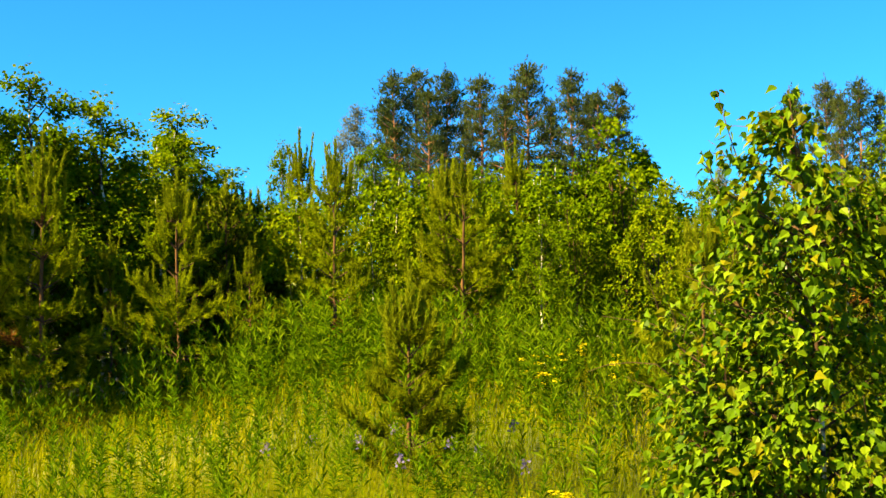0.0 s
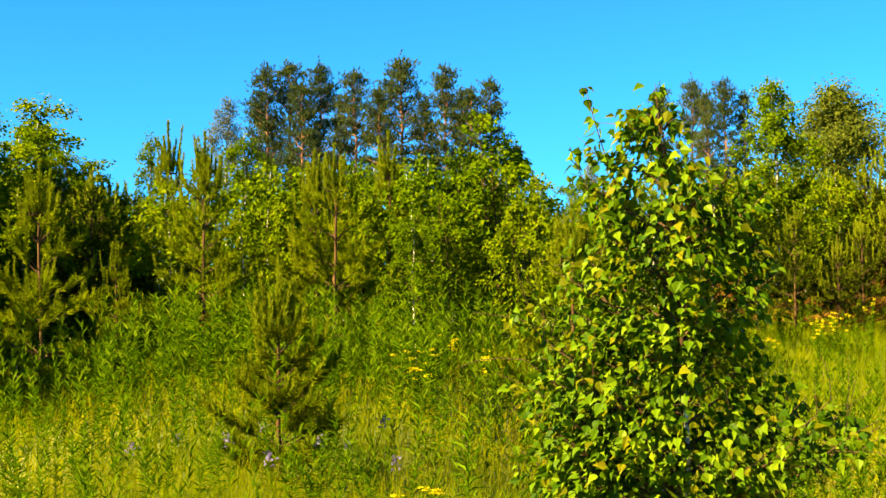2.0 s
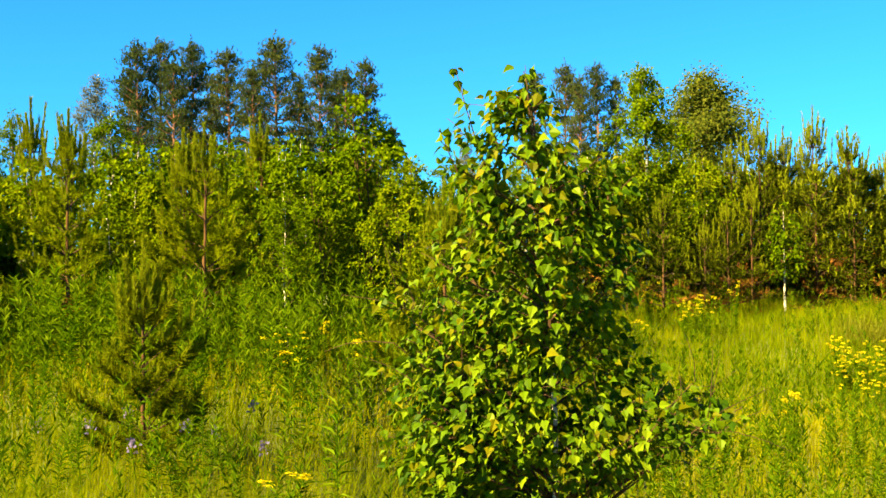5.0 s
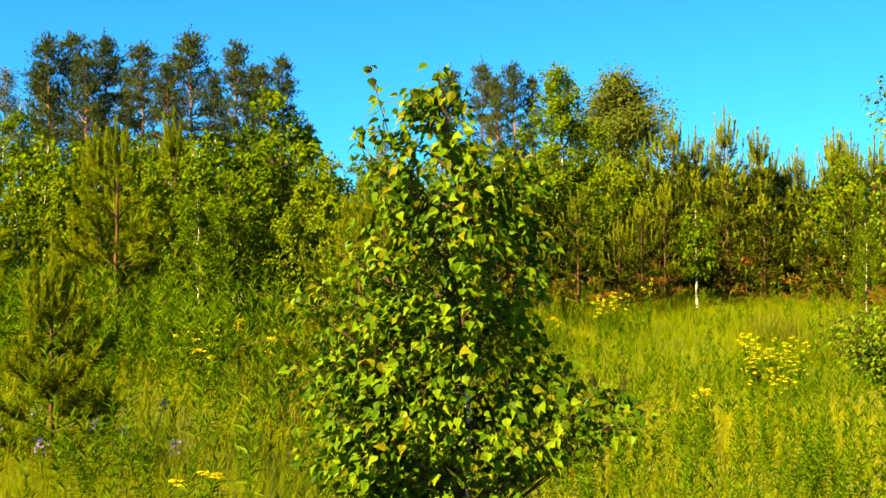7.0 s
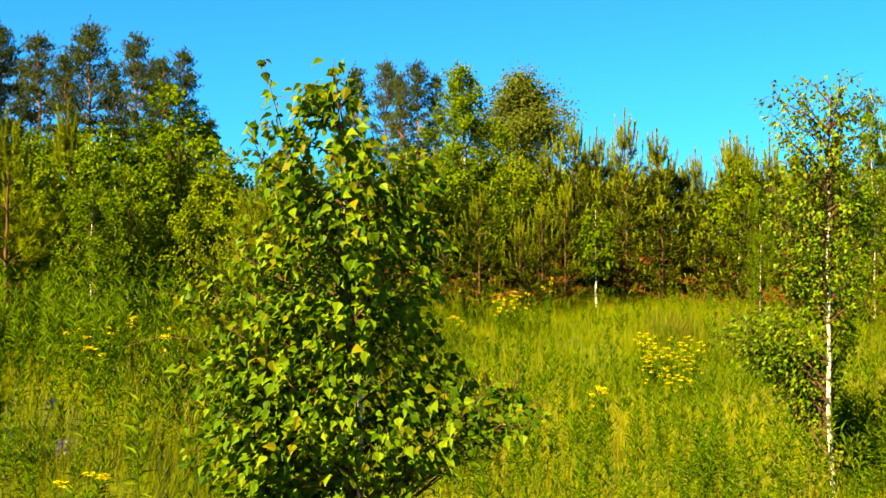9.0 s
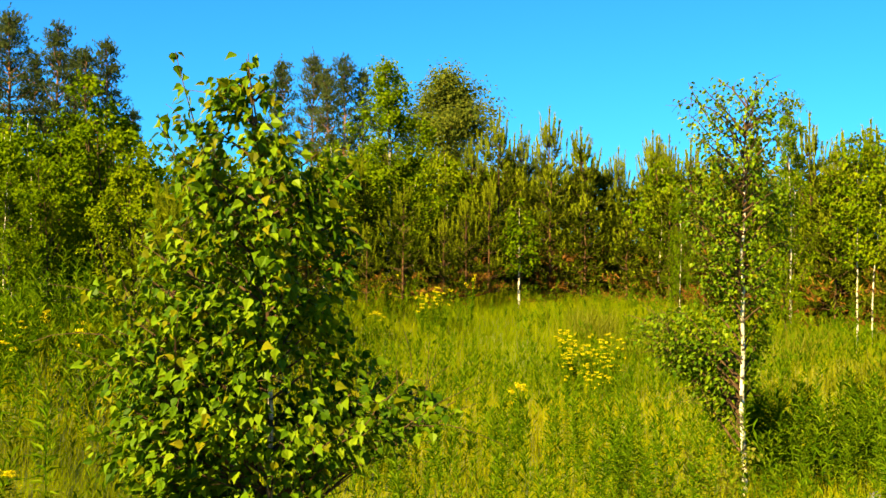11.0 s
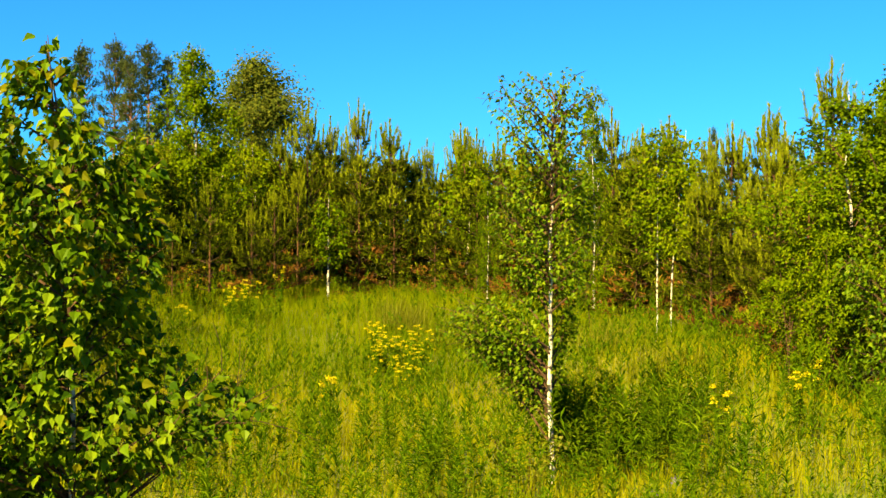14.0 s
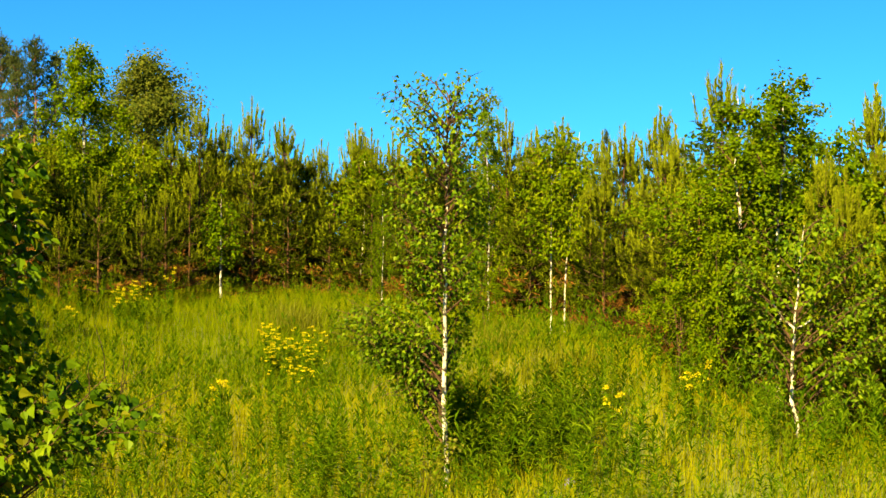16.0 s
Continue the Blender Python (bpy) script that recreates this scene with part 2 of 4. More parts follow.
def ground(x, y):
    x, y = np.asarray(x, float), np.asarray(y, float)
    r = np.hypot(x, y)
    az = np.degrees(np.arctan2(-x, y))
    e, hf, hn = edge(az), np.interp(az, PLAN_AZ, PLAN_FAR), np.interp(az, PLAN_AZ, PLAN_NEAR)
    h = hn + (hf - hn) * step(0.42, 1.0, r / e) + 0.04 * np.clip(r - e, 0, 60) * step(1, 2, r / e)
    h = 0.2 + (h - 0.2) * step(1.5, 5.0, r)
    return h + 0.04 * np.sin(x * 1.7 + 0.5 * y) * np.sin(y * 1.3 - 0.4 * x) * step(2, 5, r)


def spot(az, dist):
    return -math.sin(radians(az)) * dist, math.cos(radians(az)) * dist


def build_ground():
    rings = np.concatenate([[0.0], np.geomspace(0.6, 45, 90), np.geomspace(50, 3000, 24)])
    n = 240
    ang = np.arange(n) * 2 * math.pi / n
    x = rings[1:, None] * np.sin(ang)[None]
    y = rings[1:, None] * np.cos(ang)[None]
    z = ground(x, y)
    v = np.concatenate([[[0, 0, 0.2]], np.stack([x, y, z], -1).reshape(-1, 3)])
    b = Bag()
    i = 1 + np.arange(len(rings) - 2)[:, None] * n
    j = np.arange(n)[None]
    q = np.stack([i + j, i + n + j, i + n + (j + 1) % n, i + (j + 1) % n], -1).reshape(-1, 4)
    b.add(v, q)
    jj = np.arange(n)
    b.n = 0
    b.f.append((np.stack([np.zeros(n, int), 1 + jj, 1 + (jj + 1) % n], -1), 0))
    ob = new("ground", b.mesh("ground", (SOIL,), True))
    tagged(ob, "mossy green meadow soil rising gently to the forest edge", "ground", kind="structure")


build_ground()


def thing(name, label, category, group="", x=0.0, y=0.0, z=0.0, turn=0.0):
    ob = new(name)
    ob.empty_display_size = 0.2
    ob.matrix_basis = pose(x, y, z, 0, 0, turn)
    return tagged(ob, label, category, group)


# ---- broadleaved trees ----
def curve_pts(start, direction, length, lift, rng, k=5, wander=0.06):
    """A bending limb: starts along direction, and bends up (lift > 0) or down."""
    p, d = [np.array(start, float)], np.array(direction, float)
    for _ in range(k - 1):
        d = d + np.array([0, 0, lift / (k - 1)]) + rng.normal(0, wander, 3)
        d /= np.linalg.norm(d)
        p.append(p[-1] + d * length / (k - 1))
    return np.array(p)


def along(pts, u):
    s = np.clip(u, 0, 1) * (len(pts) - 1)
    i = np.minimum(s.astype(int), len(pts) - 2)
    w = (s - i)[:, None]
    return pts[i] * (1 - w) + pts[i + 1] * w


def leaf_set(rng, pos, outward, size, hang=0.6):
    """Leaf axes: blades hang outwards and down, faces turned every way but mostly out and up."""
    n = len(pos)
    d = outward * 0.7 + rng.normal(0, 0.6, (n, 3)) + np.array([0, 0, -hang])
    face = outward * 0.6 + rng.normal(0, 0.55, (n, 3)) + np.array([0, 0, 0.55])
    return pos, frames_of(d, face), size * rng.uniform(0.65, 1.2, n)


def skeleton(rng, height, radius, bare, limbs, twigs, profile, lean=(0, 0), steep=0.9, extra=(), dome=0.42):
    """Trunk, limbs and twigs of a broadleaved tree, as polylines."""
    k = 9
    u = np.linspace(0, 1, k)
    wob = np.cumsum(rng.normal(0, 0.011 * height, (k, 2)), 0) * u[:, None]
    trunk = np.stack([lean[0] * u * height + wob[:, 0], lean[1] * u * height + wob[:, 1], u * height], -1)
    out = []
    specs = []
    for i in range(limbs):
        h = bare + (0.97 - bare) * ((i + rng.uniform(0, 0.9)) / limbs)
        a = i * 2.4 + rng.normal(0, 0.35)
        reach = radius * profile((h - bare) / (1 - bare)) * rng.uniform(0.55, 1.25)
        specs.append((h, a, reach, steep * rng.uniform(0.6, 1.3) + 0.8 * h, 0.1))
    for h, a, reach, up, lift in list(specs) + list(extra):
        start = along(trunk, np.array([h]))[0]
        d = norm(np.array([math.cos(a), math.sin(a), up]))
        pts = curve_pts(start, d, reach / max(0.35, math.hypot(d[0], d[1])), lift, rng)
        axis = start[:2]
        off = np.hypot(pts[:, 0] - axis[0], pts[:, 1] - axis[1])
        roof = (9.0 if lift >= 0.3 else 1.0) * height * (1.0 - dome * (off / radius) ** 1.1) * rng.uniform(0.86, 1.08)
        pts[1:, 2] = np.minimum(pts[1:, 2], np.maximum(roof[1:], start[2] + 0.25 * off[1:]))
        tw = []
        nt = max(2, int(twigs * (0.2 + 1.2 * reach / radius)))
        for q in range(nt):
            w = rng.uniform(0.1, 1.0)
            s = along(pts, np.array([w]))[0]
            td = norm(norm(pts[-1] - pts[0]) * 0.7 + rng.normal(0, 0.6, 3) + np.array([0, 0, 0.25]))
            tp = curve_pts(s, td, reach * rng.uniform(0.18, 0.45) + 0.04, -0.35, rng, 4, 0.12)
            off = np.hypot(tp[:, 0] - axis[0], tp[:, 1] - axis[1])
            tp[:, 2] = np.minimum(tp[:, 2], np.maximum(height * (1.02 - dome * (off / radius) ** 1.1) * rng.uniform(0.94, 1.05), s[2] - 0.02))
            tw.append(tp)
        tw.append(pts[2:])
        out.append((pts, tw))
    tops = [curve_pts(along(trunk, np.array([rng.uniform(0.84, 0.97)]))[0], norm(np.array([rng.normal(0, 0.3), rng.normal(0, 0.3), 1.0])), height * rng.uniform(0.05, 0.1), -0.1, rng, 4, 0.1) for _ in range(4)]
    out.append((trunk[-3:], tops + [trunk[-2:]]))
    return trunk, out


def leaves_on(rng, trunk, limbs, per_twig, spread):
    pos, outw = [], []
    for pts, tw in limbs:
        for t in tw:
            n = max(2, int(per_twig * rng.uniform(0.6, 1.4)))
            p = along(t, rng.uniform(0.1, 1.02, n)) + rng.normal(0, spread, (n, 3))
            axis = trunk[np.clip((p[:, 2] / trunk[-1, 2] * 8).astype(int), 0, 8)]
            o = p - axis
            o[:, 2] *= 0.3
            pos.append(p)
            outw.append(norm(o))
    return np.concatenate(pos), np.concatenate(outw)


def round_crown(u):
    return math.sqrt(max(0.02, 1 - (2 * u - 0.8) ** 2 * 0.62)) * (1 - 0.55 * u ** 3)


def cone_crown(u):
    return 1.0 - 0.72 * u


def broad_tree(name, label, category, seed, height, radius, bare, limbs, twigs, per_twig, leaf, spread, trunk_r, trunk_mat, leaf_mat, profile, group="", lean=(0, 0), steep=0.9, stems=1, hang=0.6, limbs_shown=True):
    rng = np.random.default_rng(seed)
    root = thing(name, label, category, group)
    crown = Bag()
    for s in range(stems):
        tilt = lean if stems == 1 else (lean[0] + 0.10 * math.cos(s * 2.4 + seed), lean[1] + 0.10 * math.sin(s * 2.4 + seed))
        hs = height * (1 - 0.12 * (s > 0) * rng.uniform(0.4, 1.6))
        trunk, lb = skeleton(rng, hs, radius / (1 if stems == 1 else 1.25), bare, limbs, twigs, profile, tilt, steep)
        if stems > 1:
            off = np.array([0.12 * math.cos(s * 2.1), 0.12 * math.sin(s * 2.1), 0])
            trunk = trunk + off
            lb = [(p + off, [t + off for t in tw]) for p, tw in lb]
        wood = Bag()
        wood.tube(np.concatenate([[trunk[0] - [0, 0, 0.15]], trunk]), trunk_r * np.concatenate([[1.2], np.linspace(1, 0.14, len(trunk))]), 7)
        part("trunk", wood, (trunk_mat,), root, smooth=True)
        for p, tw in lb[:-1] if limbs_shown else ():
            br = Bag()
            br.tube(p, np.linspace(0.32 * trunk_r, 0.08 * trunk_r, len(p)), 4)
            part("limb", br, (BROWN_BARK,), root)
        pos, outw = leaves_on(rng, trunk, lb, per_twig, spread)
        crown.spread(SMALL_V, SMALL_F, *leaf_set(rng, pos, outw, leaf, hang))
    part("crown", crown, (leaf_mat,), root)
    return root


# ---- pines ----
def brush(bag, rng, a, b, per_metre, needle_len, width, mat, flare):
    """Needles standing round straight shoots that run from a to b."""
    a, b = np.asarray(a, float), np.asarray(b, float)
    ln = np.linalg.norm(b - a, axis=1)
    cnt = np.maximum(3, (per_metre * ln * rng.uniform(0.8, 1.2, len(ln))).astype(int))
    idx = np.repeat(np.arange(len(a)), cnt)
    n = len(idx)
    d = norm(b - a)[idx]
    rad = rng.normal(0, 1, (n, 3))
    rad = norm(rad - (rad * d).sum(1, keepdims=True) * d)
    pos = a[idx] + (b - a)[idx] * rng.uniform(0, 1, n)[:, None]
    rot = frames_of(norm(d * 0.8 + rad * flare + [0, 0, 0.08]), rng.normal(0, 1, (n, 3)))
    size = needle_len * rng.uniform(0.7, 1.15, n)
    bag.spread(NEEDLE_V, NEEDLE_F, pos, rot, np.stack([width * rng.uniform(0.8, 1.2, n), size, size], -1), mat)


def pine(label, seed, height, radius, whorls, dens, needle_len, width, candle, tip, bare, dead, group, needle_mat, taper=0.8, per=6, apart=False, spacing=0.2, rise=0.15, core=0):
    """Young pine: a whorl of boughs for each year, each bough a spray of brush-like shoots that turn up at the tips."""
    rng = np.random.default_rng(seed)
    root = thing("young_pine", label, "pine tree", group)
    top = height - candle
    k = 9
    u = np.linspace(0, 1, k)
    trunk = np.stack([rng.normal(0, 0.005 * height, k) * u, rng.normal(0, 0.005 * height, k) * u, u * top], -1)
    tr = 0.009 * height + 0.007
    wood = Bag()
    wood.tube(np.concatenate([[trunk[0] - [0, 0, 0.15]], trunk]), tr * np.concatenate([[1.15], np.linspace(1, 0.34, k)]), 7)
    part("trunk", wood, (YOUNG_BARK,), root, smooth=True)
    crown = Bag()
    rust = Bag()
    up = np.array([0, 0, 1.0])
    for w in range(whorls):
        f = w / (whorls - 1)
        h = bare + (0.985 - bare) * f
        reach = radius * (0.16 + 0.90 * (1 - f) ** taper) * (0.78 + 0.22 * min(1, f / 0.2)) * rng.uniform(0.9, 1.1)
        n = per + int(rng.integers(-1, 2))
        a0 = rng.uniform(0, 6.28)
        for i in range(n):
            a = a0 + i * 6.283 / n + rng.normal(0, 0.2)
            ln = reach * rng.uniform(0.6, 1.2)
            start = along(trunk, np.array([min(1, h + rng.normal(0, 0.008))]))[0]
            steep = rise + (1.0 - rise) * f ** 1.6 + rng.normal(0, 0.12)
            pts = curve_pts(start, norm(np.array([math.cos(a), math.sin(a), steep])), ln, 0.28, rng, 6, 0.06)
            is_dead = rng.uniform() < dead * max(0, 1 - f / 0.45) * 1.7
            bag = Bag() if apart else rust if is_dead else crown
            bag.tube(pts, np.linspace(0.26 * tr, 0.10 * tr, 6), 4, 1)
            sa, sb = [pts[2], pts[3], pts[4]], [pts[3], pts[4], pts[5]]
            ends, dirs = [pts[5]], [norm(pts[5] - pts[4])]
            nodes = max(1, int(0.72 * ln / spacing))
            for j in range(nodes):
                v = 0.30 + 0.62 * (j + rng.uniform(0.2, 0.8)) / nodes
                p = along(pts, np.array([v]))[0]
                ax = norm(pts[min(5, int(v * 5) + 1)] - pts[int(v * 5)])
                side = norm(np.cross(ax, up))
                for sg in (-1, 1):
                    ld = norm(ax * 0.8 + side * sg * rng.uniform(0.5, 1.0) + up * rng.uniform(-0.05, 0.35))
                    ll = (0.40 * ln * (1 - v) + 0.55 * spacing) * rng.uniform(0.7, 1.25)
                    q = p + ld * ll * 0.55
                    d2 = norm(ld + up * 0.30)
                    e = q + d2 * ll * 0.45
                    sa += [p, q]
                    sb += [q, e]
                    ends.append(e)
                    dirs.append(d2)
            brush(bag, rng, sa, sb, dens * (0.75 if is_dead else 1), needle_len, width, 0, 0.75)
            if not is_dead:
                m = rng.uniform(size=len(ends)) < 0.08 + 0.30 * f
                m[0] = True
                ce, cd = np.array(ends)[m], np.array(dirs)[m]
                cl = tip * rng.uniform(0.5, 1.2, len(ce)) * (0.35 + 0.65 * f)
                brush(bag, rng, ce, ce + norm(up + 0.35 * cd + rng.normal(0, 0.08, ce.shape)) * cl[:, None], dens * 1.5, needle_len * 0.62, width, 2, 0.5)
            if apart:
                part("dead_bough" if is_dead else "bough", bag, (DEAD_NEEDLE if is_dead else needle_mat, BROWN_BARK, CANDLE), root, "rust-brown dry bough" if is_dead else "")
    if core:
        cf = rng.uniform(0.0, 0.9, core)
        ca = rng.uniform(0, 6.283, core)
        cr = radius * 0.5 * (1 - cf) ** taper * np.sqrt(rng.uniform(0, 1, core))
        cp = along(trunk, bare + (0.96 - bare) * cf) + np.stack([np.cos(ca) * cr, np.sin(ca) * cr, np.zeros(core)], -1)
        brush(crown, rng, cp, cp + norm(rng.normal(0, 0.5, (core, 3)) + up * 0.6) * spacing, dens * 0.8, needle_len * 1.2, width * 1.2, 0, 0.8)
    if crown.v:
        part("crown", crown, (needle_mat, BROWN_BARK, CANDLE), root)
    if rust.v:
        part("dry_crown", rust, (DEAD_NEEDLE, BROWN_BARK, CANDLE), root, "rust-brown dry lower boughs")
    lead = Bag()
    nc = 7
    ring = rng.uniform(0, 1) + np.arange(nc - 1) * 6.283 / (nc - 1) + rng.normal(0, 0.2, nc - 1)
    off = np.stack([np.cos(ring), np.sin(ring), np.zeros(nc - 1)], -1) * (0.16 * candle * rng.uniform(0.6, 1.5, nc - 1))[:, None]
    ce = trunk[-1:] + np.concatenate([np.zeros((1, 3)), off - up * 0.05 * candle])
    cd = norm(up + np.concatenate([np.zeros((1, 3)), norm(off) * 0.10 + rng.normal(0, 0.04, (nc - 1, 3))]))
    cl = candle * np.concatenate([[1.0], rng.uniform(0.4, 0.75, nc - 1)])
    for p, d, l in zip(ce, cd, cl):
        lead.tube(np.array([trunk[-1] - up * 0.06 * candle, p, p + d * l * 0.5, p + d * l]), np.array([0.34, 0.28, 0.2, 0.1]) * tr, 4, 1)
    brush(lead, rng, ce, ce + cd * cl[:, None], dens * 2.2, needle_len * 0.7, width, 0, 0.5)
    part("leader", lead, (CANDLE, BROWN_BARK), root, "pale upright new shoots")
    return root


def old_pine(seed, height, radius, bare):
    """Tall forest pine: long bare trunk, crooked limbs, flat plates of needle tufts with sky between them."""
    rng = np.random.default_rng(seed)
    root = thing("tall_pine", "tall old pine with a reddish trunk and dark crown", "pine tree", "tall pines behind the thicket")
    k = 10
    u = np.linspace(0, 1, k)
    wob = np.cumsum(rng.normal(0, 0.07, (k, 2)), 0)
    trunk = np.stack([wob[:, 0], wob[:, 1], u * height * 0.97], -1)
    wood = Bag()
    wood.tube(np.concatenate([[trunk[0] - [0, 0, 0.3]], trunk]), 0.19 * np.concatenate([[1.2], np.linspace(1, 0.16, k)]), 8)
    crown = Bag()
    limbs = 40
    for i in range(limbs):
        f = (i + rng.uniform(0, 1)) / limbs
        h = bare + (1 - bare) * f
        a = i * 2.4 + rng.normal(0, 0.4)
        reach = radius * float(np.interp(f, (0, 0.25, 0.6, 0.85, 1), (0.7, 1.0, 0.78, 0.45, 0.08))) * rng.uniform(0.45, 1.15)
        start = along(trunk, np.array([h]))[0]
        pts = curve_pts(start, norm(np.array([math.cos(a), math.sin(a), 0.05 + 0.9 * f])), reach, 0.35, rng, 5, 0.14)
        wood.tube(pts, np.linspace(0.06, 0.02, 5), 4)
        plates = [(pts[-1], 1.0), (pts[-2], 0.9)] + [(along(pts, rng.uniform(0.35, 1, 1))[0] + rng.normal(0, 0.3, 3) * [1, 1, 0.5], 0.8) for _ in range(2 + int(reach))]
        for c, g in plates:
            n = int(rng.integers(11, 19) * g)
            p = c + rng.normal(0, 1, (n, 3)) * np.array([0.30, 0.30, 0.11])
            d = norm(rng.normal(0, 0.55, (n, 3)) + np.array([0.25 * math.cos(a), 0.25 * math.sin(a), 0.75]))
            brush(crown, rng, p, p + d * 0.26, 34, 0.20, 0.055, 0, 0.85)
    tops = trunk[-1] + rng.normal(0, 1, (14, 3)) * [0.22, 0.22, 0.3]
    brush(crown, rng, tops, tops + norm(rng.normal(0, 0.3, (14, 3)) + [0, 0, 1.0]) * 0.4, 40, 0.20, 0.055, 0, 0.6)
    part("trunk", wood, (RED_BARK,), root, smooth=True)
    part("crown", crown, (HAZED_OLD_NEEDLE,), root)
    return root


def place(ob, az, dist, top, height, turn, wide=1.0, sink=0.0):
    """Puts a model of that height on the ground at a bearing, so that its top reaches the height top."""
    x, y = spot(az, dist)
    z = float(ground(x, y)) - sink
    s = (top - z) / height
    return x, y, z, s, pose(x, y, z, 0, 0, turn) @ Matrix.Diagonal((s * wide, s * wide, s, 1))


def put(model, az, dist, top, height, turn, wide=1.0):
    x, y, z, s, m = place(model, az, dist, top, height, turn, wide)
    ob = copy_thing(model, Matrix.Identity(4))
    ob.matrix_basis = m
    return ob


def discard(model):
    for o in (*model.children_recursive, model):
        bpy.data.objects.remove(o)


EDGE_GROUP, STAND_GROUP = "trees of the thicket", "young pines of the stand"

# ---- thicket and stand: models, then their places (bearing, distance, height of the top) ----
pines_near = [pine("young pine with upturned green boughs and pale new shoots", 11 + i, 2.6, r, wh, 440, 0.082, 0.0080, 0.52, 0.30, 0.03, 0.10, EDGE_GROUP, YOUNG_NEEDLE, tp, 6, True, 0.15, 0.10) for i, (r, wh, tp) in enumerate(((0.76, 8, 0.8), (0.88, 8, 0.6), (0.80, 9, 0.7)))]
pines_far = [pine("young pine of the stand with rust-brown lower boughs", 31 + i, 4.4, r, wh, 80, 0.150, 0.021, 0.85, 0.50, 0.0, 0.6, STAND_GROUP, NEEDLE, 0.66, 6, False, 0.27, 0.04, 40) for i, (r, wh) in enumerate(((1.5, 9), (1.35, 9), (1.6, 8)))]
pines_back = [pine("young pine of the stand with rust-brown lower boughs", 36 + i, 4.4, 1.5, 9, 28, 0.22, 0.045, 0.66, 0.36, 0.0, 0.5, STAND_GROUP, NEEDLE, 0.55, 6, False, 0.42, 0.06, 70) for i in range(2)]
leafy = [
    broad_tree("birch_sapling", "leafy green birch at the forest edge", "birch tree", 51, 3.6, 0.95, 0.10, 30, 10, 29, 0.046, 0.045, 0.03, WHITE_BARK, FOREST_LEAF, round_crown, EDGE_GROUP),
    broad_tree("birch_sapling", "leafy green birch at the forest edge", "birch tree", 52, 3.6, 0.85, 0.06, 34, 9, 29, 0.045, 0.042, 0.03, WHITE_BARK, FOREST_LEAF, cone_crown, EDGE_GROUP),
    broad_tree("willow_bush", "bushy yellow-green willow at the forest edge", "willow", 53, 3.2, 1.15, 0.04, 13, 7, 22, 0.064, 0.042, 0.022, BROWN_BARK, WILLOW_LEAF, round_crown, EDGE_GROUP, stems=3),
]
leafy_back = [broad_tree("birch_sapling", "leafy green birch at the forest edge", "birch tree", 56 + i, 3.6, 1.0, 0.05, 22, 6, 13, 0.096, 0.085, 0.03, WHITE_BARK, FOREST_LEAF, round_crown, EDGE_GROUP, limbs_shown=False) for i in range(2)]
# pines of the left edge; bearing 24 is unseen, added for its shade
for i, (az, d, top, w) in enumerate(((17.9, 12, 3.43, 1.0), (12.2, 11.5, 3.07, 0.95), (5.3, 12, 3.40, 0.9), (6.7, 15, 3.89, 0.8), (-0.5, 13, 3.41, 1.0), (0.3, 13.6, 3.42, 0.9), (-3.0, 16, 3.9, 0.9), (-11.0, 9.5, 2.57, 1.0), (9.2, 16.5, 3.35, 1.0), (-7.6, 16.5, 3.3, 0.7), (9.0, 13, 2.49, 0.8), (4.5, 13, 2.4, 0.7), (15.0, 13, 2.6, 0.9), (20.5, 12.3, 3.3, 1.0), (24, 13, 3.5, 1.0), (-52.8, 13, 2.75, 0.9), (-57, 14, 3.6, 1.0), (-55.3, 13, 2.7, 0.9))):
    put(pines_near[i % 3], az, d, top, 2.6, 47 * i, w)
# broadleaved trees of the left edge; past bearing 24 unseen, added to shade it
for i, (k, az, d, top, w) in enumerate(((1, 18.4, 13.6, 4.20, 1.25), (1, 15.3, 13.6, 3.95, 1.35), (1, 11.9, 16, 4.20, 1.4), (0, 12.8, 15, 3.7, 1.3), (0, 11.0, 15.2, 3.6, 1.2), (0, 10.4, 15.6, 3.5, 1.1), (0, 12.3, 15.6, 3.95, 1.0), (0, 14.4, 14, 3.5, 1.3), (0, 16.3, 14, 3.6, 1.3), (0, 17.4, 14, 3.8, 1.2), (1, 7.5, 16.5, 3.85, 0.75), (2, 19.5, 15.2, 2.7, 1.0), (0, 3.5, 15.5, 3.84, 0.9), (2, -7.8, 15.5, 4.0, 1.0), (2, -6.2, 15.8, 3.6, 0.9), (1, -4.0, 11.5, 2.59, 1.15), (2, -9.2, 14.5, 3.17, 0.9), (2, 2.0, 14.5, 3.2, 0.8), (0, 21.5, 15, 4.4, 1.0), (2, -5.6, 14.5, 3.0, 0.8), (0, 27.5, 12.6, 4.7, 1.1), (1, 32, 12.4, 3.7, 1.2), (0, 37, 14, 3.4, 1.1), (2, -1.7, 15, 3.3, 0.8), (0, -11.5, 18, 3.5, 1.1), (2, -13.2, 20, 3.5, 1.2), (0, -14.8, 23, 4.2, 1.1), (0, 31, 11.0, 4.6, 1.1), (0, 36, 12.5, 3.2, 1.1), (1, 24.3, 13.6, 4.7, 1.1))):
    put(leafy[k], az, d, top, 3.2 if k == 2 else 3.6, 61 * i, w)
